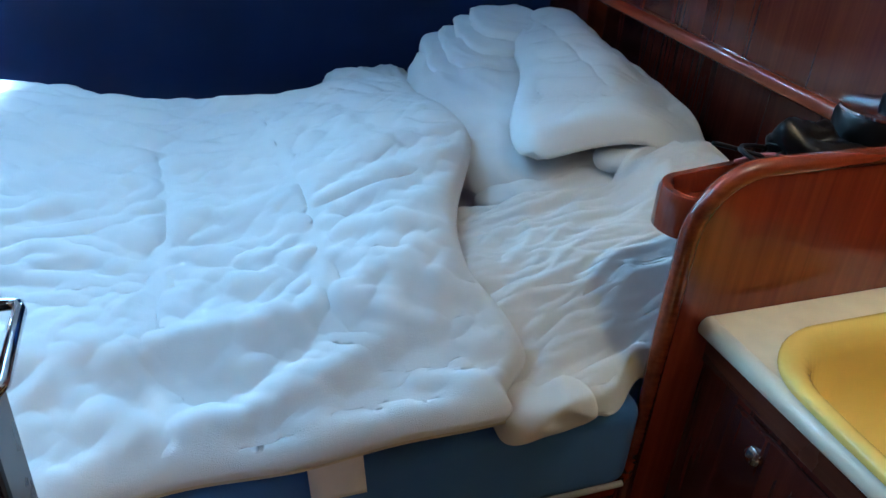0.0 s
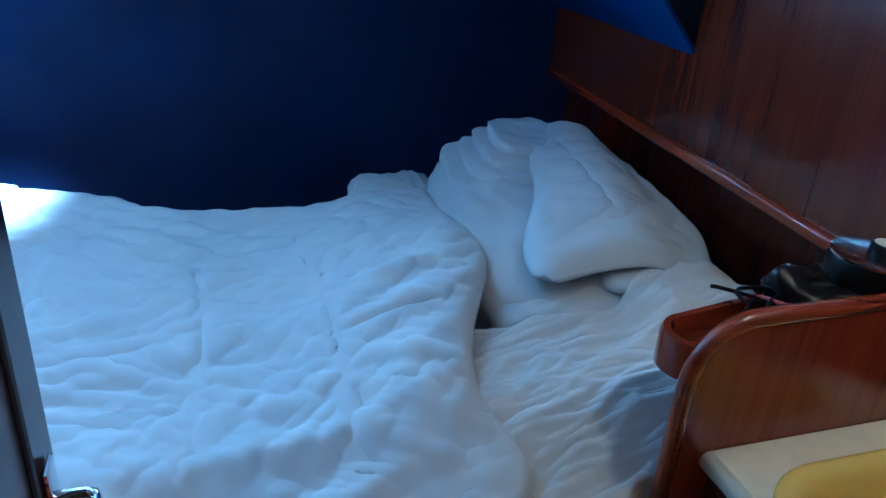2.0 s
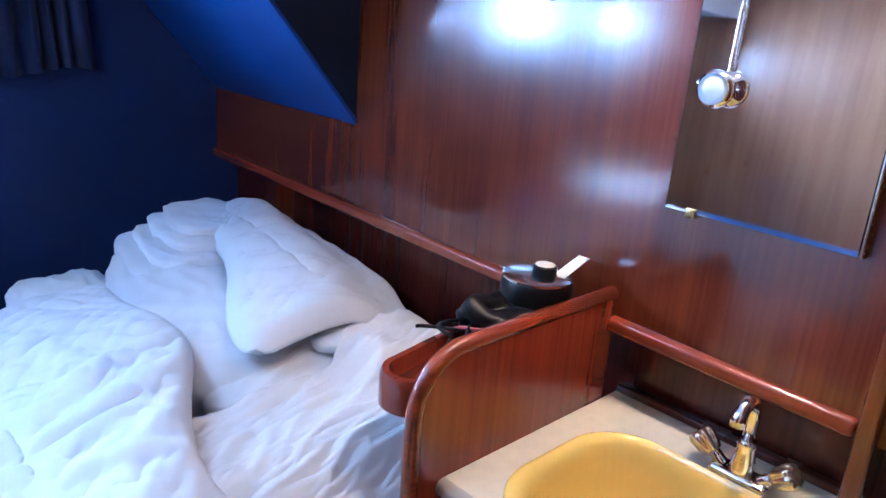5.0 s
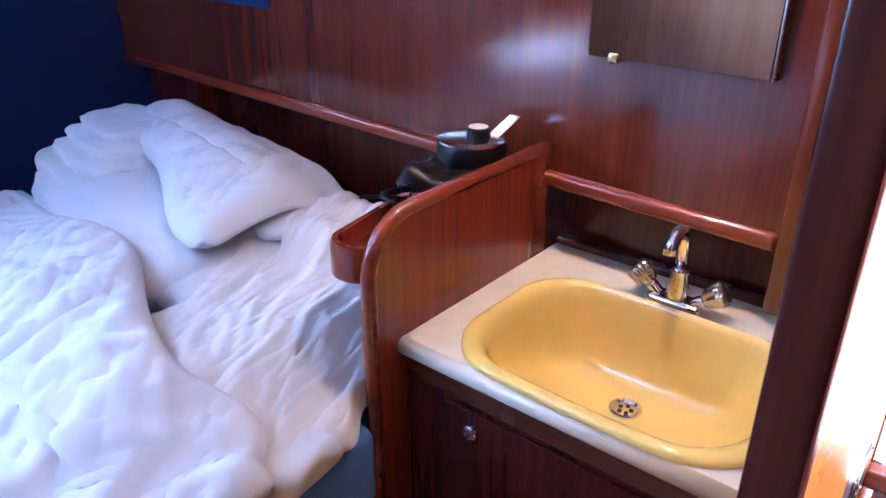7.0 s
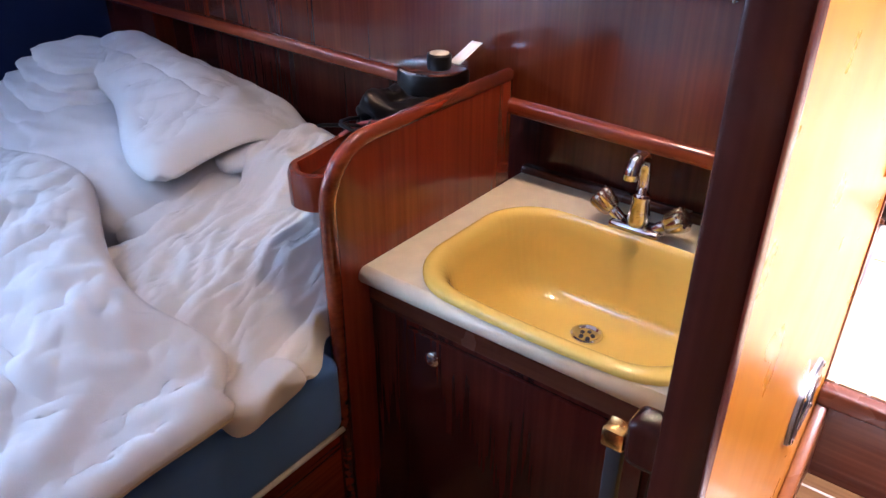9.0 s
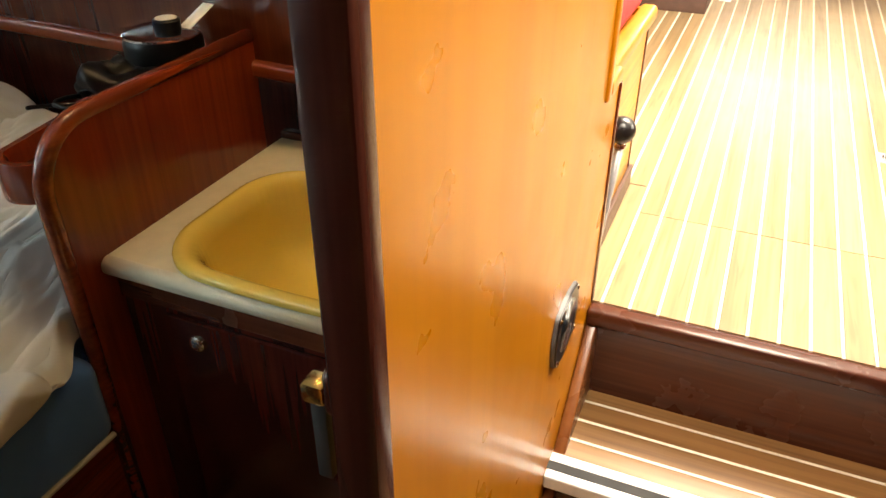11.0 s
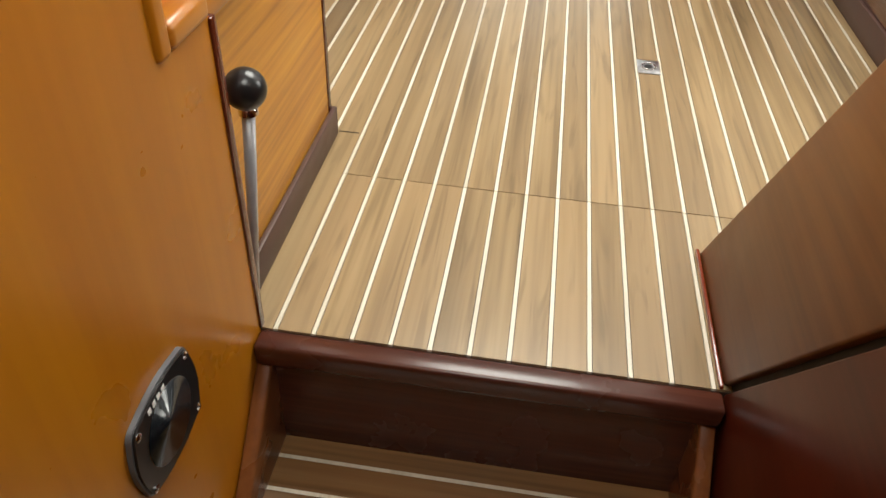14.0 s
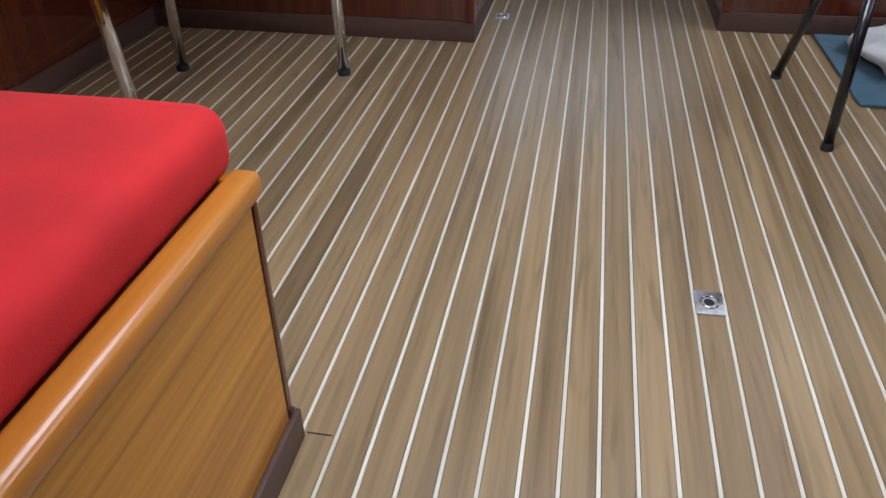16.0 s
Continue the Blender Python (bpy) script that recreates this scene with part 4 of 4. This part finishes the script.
part("switch", tube([(WALLX - 0.03, 0.558, 0.905), (WALLX - 0.03, 0.570, 0.907)], 0.004), CHROME, lamp, "tiny switch", 60)
part("conduit", tube([(WALLX - 0.026, 0.520, 0.928), (WALLX - 0.016, 0.520, 1.32)], 0.0035), STEEL, lamp, "thin metal conduit", 60)

# ---- things on the bedside shelf ----
radio = thing("shaver_case", "black round case with a shiny top and a dial", "case", (-0.23, 0.76, 0.41))
part("body", lathe([(0.066, 0), (0.070, 0.008), (0.070, 0.095), (0.066, 0.105)], pose(-0.215, 0.785, 0.4055), 36), INK, radio, "", 40)
part("top", lathe([(0.068, 0), (0.068, 0.004), (0.060, 0.007)], pose(-0.215, 0.785, 0.511), 36), CHROME, radio, "shiny rim and top", 40)
part("dial", lathe([(0.024, 0), (0.024, 0.018), (0.021, 0.021)], pose(-0.212, 0.772, 0.518), 24), INK, radio, "black dial", 40)
part("dial_face", lathe([(0.019, 0), (0.019, 0.001)], pose(-0.212, 0.772, 0.539), 24), CREAM, radio, "cream dial face", 40)
single("paper_slip", sheet_surface(6, 3, lambda u, v: Vector((-0.195 + u * 0.075, 0.762 - v * 0.026, 0.5195 + 0.026 * u)), 0.0006), PAPER, "slip of white paper lying on the case", "paper", 180)
bag = thing("cable_bundle", "tangle of black cables and a black pouch", "cables", (-0.4, 0.76, 0.41))
part("pouch", soft_slab(-0.42, -0.285, 0.722, 0.83, 0.405, 0.512, 31.0, 0.05, 0.6, 30), INK, bag, "black pouch", 180)
for k in range(5):
    pts = []
    for i in range(14):
        a = i / 13
        pts.append((-0.48 + 0.22 * a + 0.03 * math.sin(a * 9 + k), 0.77 + 0.04 * math.sin(a * 6 + k * 1.9), 0.415 + 0.055 * abs(math.sin(a * 3.1 + k * 0.4))))
    part("cable", tube(pts, 0.0035, 8), CABLE if k == 1 else INK, bag, "dull red cable" if k == 1 else "black cable", 180)

# ---- flush latch and lever by the steps ----
latch = thing("flush_latch", "black flush pull latch with a round bowl in the panel", "latch", (-0.27, 0, 0.12))
CX, CZ = -0.265, 0.129
def bulged(w, h, r, swell):
    """The outline of a rounded rectangle whose sides swell outwards."""
    line = rounded(0, 0, w, h, r, 8)
    full = []
    for k, (u, v) in enumerate(line):
        full.append((u, v))
        if k % 9 == 8:
            nu, nv = line[(k + 1) % len(line)]
            for i in range(1, 6):
                a = i / 6
                out = swell * math.sin(math.pi * a)
                mu, mv = u + (nu - u) * a, v + (nv - v) * a
                along = abs(nu - u) > abs(nv - v)
                full.append((mu, mv + math.copysign(out, mv)) if along else (mu + math.copysign(out, mu), mv))
    return full


def swept(line, k):
    return [(CX + u * k, CZ + v * k) for u, v in line]


EDGE = bulged(0.128, 0.106, 0.014, 0.007)
RING = []
for u, v in EDGE:
    a = math.atan2(v / 0.106, u / 0.128)
    RING.append((CX + 0.0475 * math.cos(a), CZ + 0.0475 * math.sin(a)))
part("plate", frame_ring(swept(EDGE, 0.965), RING, lambda u, v, d: (u, -0.0005 - d, v), 0.009), BLACK, latch, "black plate", 35)
# bevel is greyer than the plate to stand for the window's glint
part("bevel", frame_ring(swept(EDGE, 1.0), swept(EDGE, 0.966), lambda u, v, d: (u, -0.0005 - d, v), 0.006), plain("black edge with glint in its colour", (0.13, 0.135, 0.145), 0.3), latch, "bevelled edge, greyed for its glint", 35)
part("bowl", lathe([(0.0475, 0.0095), (0.0455, 0.0088), (0.042, 0.0066), (0.034, 0.0036), (0.024, 0.0018), (0.012, 0.0008), (0.002, 0.0006)], pose(CX, -0.0005, CZ, 90), 40), plain("glossy black bowl", (0.010, 0.012, 0.015), 0.22, 0, 0.1), latch, "glossy black bowl", 180)
for k in range(4):
    part("lettering_bar", box(CX - 0.030 + k * 0.010, CX - 0.024 + k * 0.010, -0.0100, -0.0094, CZ + 0.0455, CZ + 0.0525), PAPER, latch, "pale lettering")
for u, v in ((0.054, 0.043), (-0.054, 0.043), (0.054, -0.043), (-0.054, -0.043)):
    part("screw", lathe([(0.005, 0), (0.005, 0.001), (0.002, 0.0025)], pose(CX + u, -0.0094, CZ + v, 90), 12), CHROME, latch)

gear = thing("control_lever", "steel control lever with a black ball knob", "lever", (0.03, 0.02, 0))
part("rod", tube([(0.030, 0.016, 0.0), (0.050, -0.007, 0.322)], [0.0055, 0.0085]), plain("grey painted rod", (0.42, 0.42, 0.43), 0.35, 0.4), gear, "steel rod", 180)
part("collar", lathe([(0.012, 0), (0.012, 0.006), (0.010, 0.009)], pose(0.050, -0.007, 0.320)), CHROME, gear, "chrome collar", 40)
bm = bmesh.new()
bmesh.ops.create_uvsphere(bm, u_segments=32, v_segments=20, radius=0.026, matrix=pose(0.050, -0.007, 0.353))
part("ball_knob", bm, BLACK, gear, "black ball knob", 180)

# ---- saloon ----
settee = thing("settee", "honey-coloured wooden settee base with a rounded top rail", "settee", (0.2, 0.3, 0))
SLANT = wood("honey cross-grain panel", (0.36, 0.135, 0.010), (0.56, 0.24, 0.02), (0.70, 0.34, 0.038), "X", 0.3, 80, 0.15, 0.25)
part("front_panel", box(-0.085, 0.520, 0.037, 0.055, 0.055, 0.435), SLANT, settee, "panel with slanting grain")
part("top_rail", box(-0.085, 0.532, 0.020, 0.060, 0.430, 0.466, 0.012, 4), HONEY_X, settee, "rounded glossy top rail", 50)
part("corner_edge", box(0.520, 0.535, 0.034, 0.058, 0.055, 0.435, 0.004, 2), MAHOGANY, settee, "mahogany corner edge", 40)
part("end_panel", box(0.505, 0.520, 0.055, 1.20, 0.055, 0.460), HONEY, settee, "end panel")
part("seat_board", box(-0.085, 0.505, 0.062, 1.20, 0.425, 0.443), HONEY_X, settee)
part("skirting", box(-0.03, 0.542, 0.026, 0.036, 0.0, 0.060, 0.002), SKIRT, settee, "brown skirting", 40)
part("skirting", box(0.536, 0.545, 0.0365, 1.20, 0.0, 0.060, 0.002), SKIRT, settee, "brown skirting", 40)


def cushion(x0, x1, y0, y1, z0, z1, radius, seed):
    bm = box(x0, x1, y0, y1, z0, z1, radius, 6)
    bmesh.ops.subdivide_edges(bm, edges=[e for e in bm.edges if e.calc_length() > 0.1], cuts=12, use_grid_fill=True)
    for w in bm.verts:
        u, v = (w.co.x - x0) / (x1 - x0), (w.co.y - y0) / (y1 - y0)
        if w.co.z > z1 - radius:
            w.co.z += 0.016 * math.sin(math.pi * min(1, max(0, u))) * math.sin(math.pi * min(1, max(0, v))) + 0.004 * noise.noise(w.co * 9)
    return bm


single("seat_cushion", cushion(-0.08, 0.560, 0.058, 1.20, 0.444, 0.540, 0.036, 1), RED, "thick red velour settee cushion", "cushion", 60)
single("back_cushion", soft_slab(-0.085, 0.145, 0.052, 0.60, 0.545, 0.90, 41.0, 0.008, 0.32, 40), RED_SOFT, "puffy faded red back cushion", "cushion", 180)


def latch_plate(x, y):
    t = thing("floor_latch", "square chrome flush lifting ring in the teak floor", "floor latch", (x, y, 0), "floor latches")
    part("plate", box(x - 0.035, x + 0.035, y - 0.0265, y + 0.0265, 0.0005, 0.003, 0.001), plain("satin chrome", (0.70, 0.71, 0.74), 0.32, 1.0, 0, 0.2, 90), t, "", 40)
    part("lift_ring", tube([(x + 0.018 * math.cos(a), y + 0.016 * math.sin(a), 0.004) for a in [2 * math.pi * k / 20 for k in range(21)]], 0.0025, 8), STEEL, t, "lifting ring", 180)
    part("cup", lathe([(0.010, 0), (0.010, 0.0006)], pose(x, y, 0.0031), 16), BLACK, t, "dark cup")
    return t


latch_plate(0.980, -0.609)
latch_plate(2.654, -0.021)

table = thing("chrome_leg_table", "table on slender splayed chrome legs", "table", (1.95, 0.8, 0))
part("tabletop", box(1.30, 2.10, 0.30, 1.05, 0.70, 0.725, 0.006), HONEY_X, table, "wooden tabletop", 40)
for (x, y), (tx, ty) in (((1.987, 0.401), (1.975, 0.41)), ((1.943, 0.928), (1.93, 0.915)), ((1.40, 0.755), (1.40, 0.815))):
    leg = part("leg", tube([(x, y, 0.012), (tx, ty, 0.70)], 0.0175), CHROME, table, "chrome leg", 180)
    part("foot_cap", lathe([(0.020, 0), (0.021, 0.008), (0.0185, 0.018)], pose(x, y, 0.0005), 18), RUBBER, leg, "black rubber foot", 50)

chair = thing("folding_chair", "folding chair with black tubular legs", "chair", (2.1, -1.15, 0))
part("seat", box(1.70, 2.15, -1.36, -0.96, 0.44, 0.465, 0.01), RUBBER, chair, "black seat", 40)
for (x, y), (tx, ty) in (((1.681, -0.967), (1.738, -0.980)), ((2.169, -0.926), (2.02, -0.985)), ((1.681, -1.40), (1.79, -1.34)), ((2.169, -1.42), (2.02, -1.34))):
    leg = part("leg", tube([(x, y, 0.008), (tx, ty, 0.445)], 0.0135), BLACK_PAINT, chair, "black tubular leg", 180)
    part("foot_cap", lathe([(0.0155, 0), (0.0165, 0.006), (0.0145, 0.02)], pose(x, y, 0.0005), 16), RUBBER, leg, "", 50)

single("floor_mat", box(1.975, 2.595, -1.75, -1.120, 0.0005, 0.010, 0.003), MAT_BLUE, "thin blue-grey floor mat by the locker", "mat", 40)
single("towel", soft_slab(2.14, 2.58, -1.70, -1.20, 0.010, 0.075, 51.0, 0.035, 0.8, 50), WHITE_CLOTH, "crumpled white towel dropped on the mat", "towel", 180)


def locker(name, x0, x1, y0, y1, top, label, faces):
    t = thing(name, label, "locker", ((x0 + x1) / 2, (y0 + y1) / 2, 0))
    part("body", box(x0, x1, y0, y1, 0.07, top, 0.004), MAHOGANY, t, "", 40)
    part("plinth", box(x0 - 0.006, x1 + 0.006, y0 - 0.006, y1 + 0.006, 0.0, 0.07, 0.003), SKIRT, t, "dark plinth", 40)
    for x, y in faces:
        part("corner_trim", box(x - 0.016, x + 0.016, y - 0.016, y + 0.016, 0.071, top, 0.006, 3), MAHOGANY, t, "rounded corner trim", 40)
    return t


locker("saloon_locker", 2.35, 3.1, 0.045, 1.93, 0.95, "mahogany locker with a dark plinth across the saloon", [(2.35, 0.055)])
locker("galley_locker", 2.61, 4.3, -1.93, -0.805, 0.95, "dark mahogany locker with a plinth by the passage", [(2.61, -0.815)])
locker("side_locker", 0.60, 2.34, 1.24, 1.93, 0.45, "low mahogany locker along the saloon side", [])
locker("corner_locker", 0.9, 1.62, -1.93, -1.17, 0.95, "mahogany locker end beside the companionway", [(1.61, -1.18)])

# ---- the saloon sole: teak planks with pale inlay, laid last ----
floor = tagged(new("floor"), "teak saloon sole with pale inlay strips running fore and aft", "floor", kind="structure")
part("bed_layer", box(0.0, 4.46, -1.95, 1.95, -0.05, -0.004), SUBFLOOR, floor, "dark bedding")
part("joint", box(0.548, 0.5500, -0.014, 0.026, 0.0002, 0.0012), SUBFLOOR, floor, "dark joint line")
PITCH, HALF = 0.056, 0.0030
mesh_bank = {}


def strip(name, x0, x1, width, material, y):
    key = (name, round(x0, 3), round(x1, 3))
    if key not in mesh_bank:
        bm = box(x0, x1, -width / 2, width / 2, -0.004, 0.0 if name == "plank" else -0.0001)
        me = bpy.data.meshes.new(name)
        bm.to_mesh(me)
        bm.free()
        me.materials.append(material)
        mesh_bank[key] = me
    ob = new(name, mesh_bank[key])
    ob.location = (0, y, 0)
    ob.parent = floor


JOINT = 0.405
for k in range(-33, 35):
    y = -(k - 0.62) * PITCH
    cuts = [(0.001, JOINT - 0.001), (JOINT + 0.001, 4.45)] if -0.70 < y < 0.03 else [(0.001, 4.45)]
    for a, b in cuts:
        strip("inlay", a, b, 2 * HALF, HOLLY, y)
        strip("plank", a, b, PITCH - 2 * HALF - 0.0022, TEAK, y - PITCH / 2)
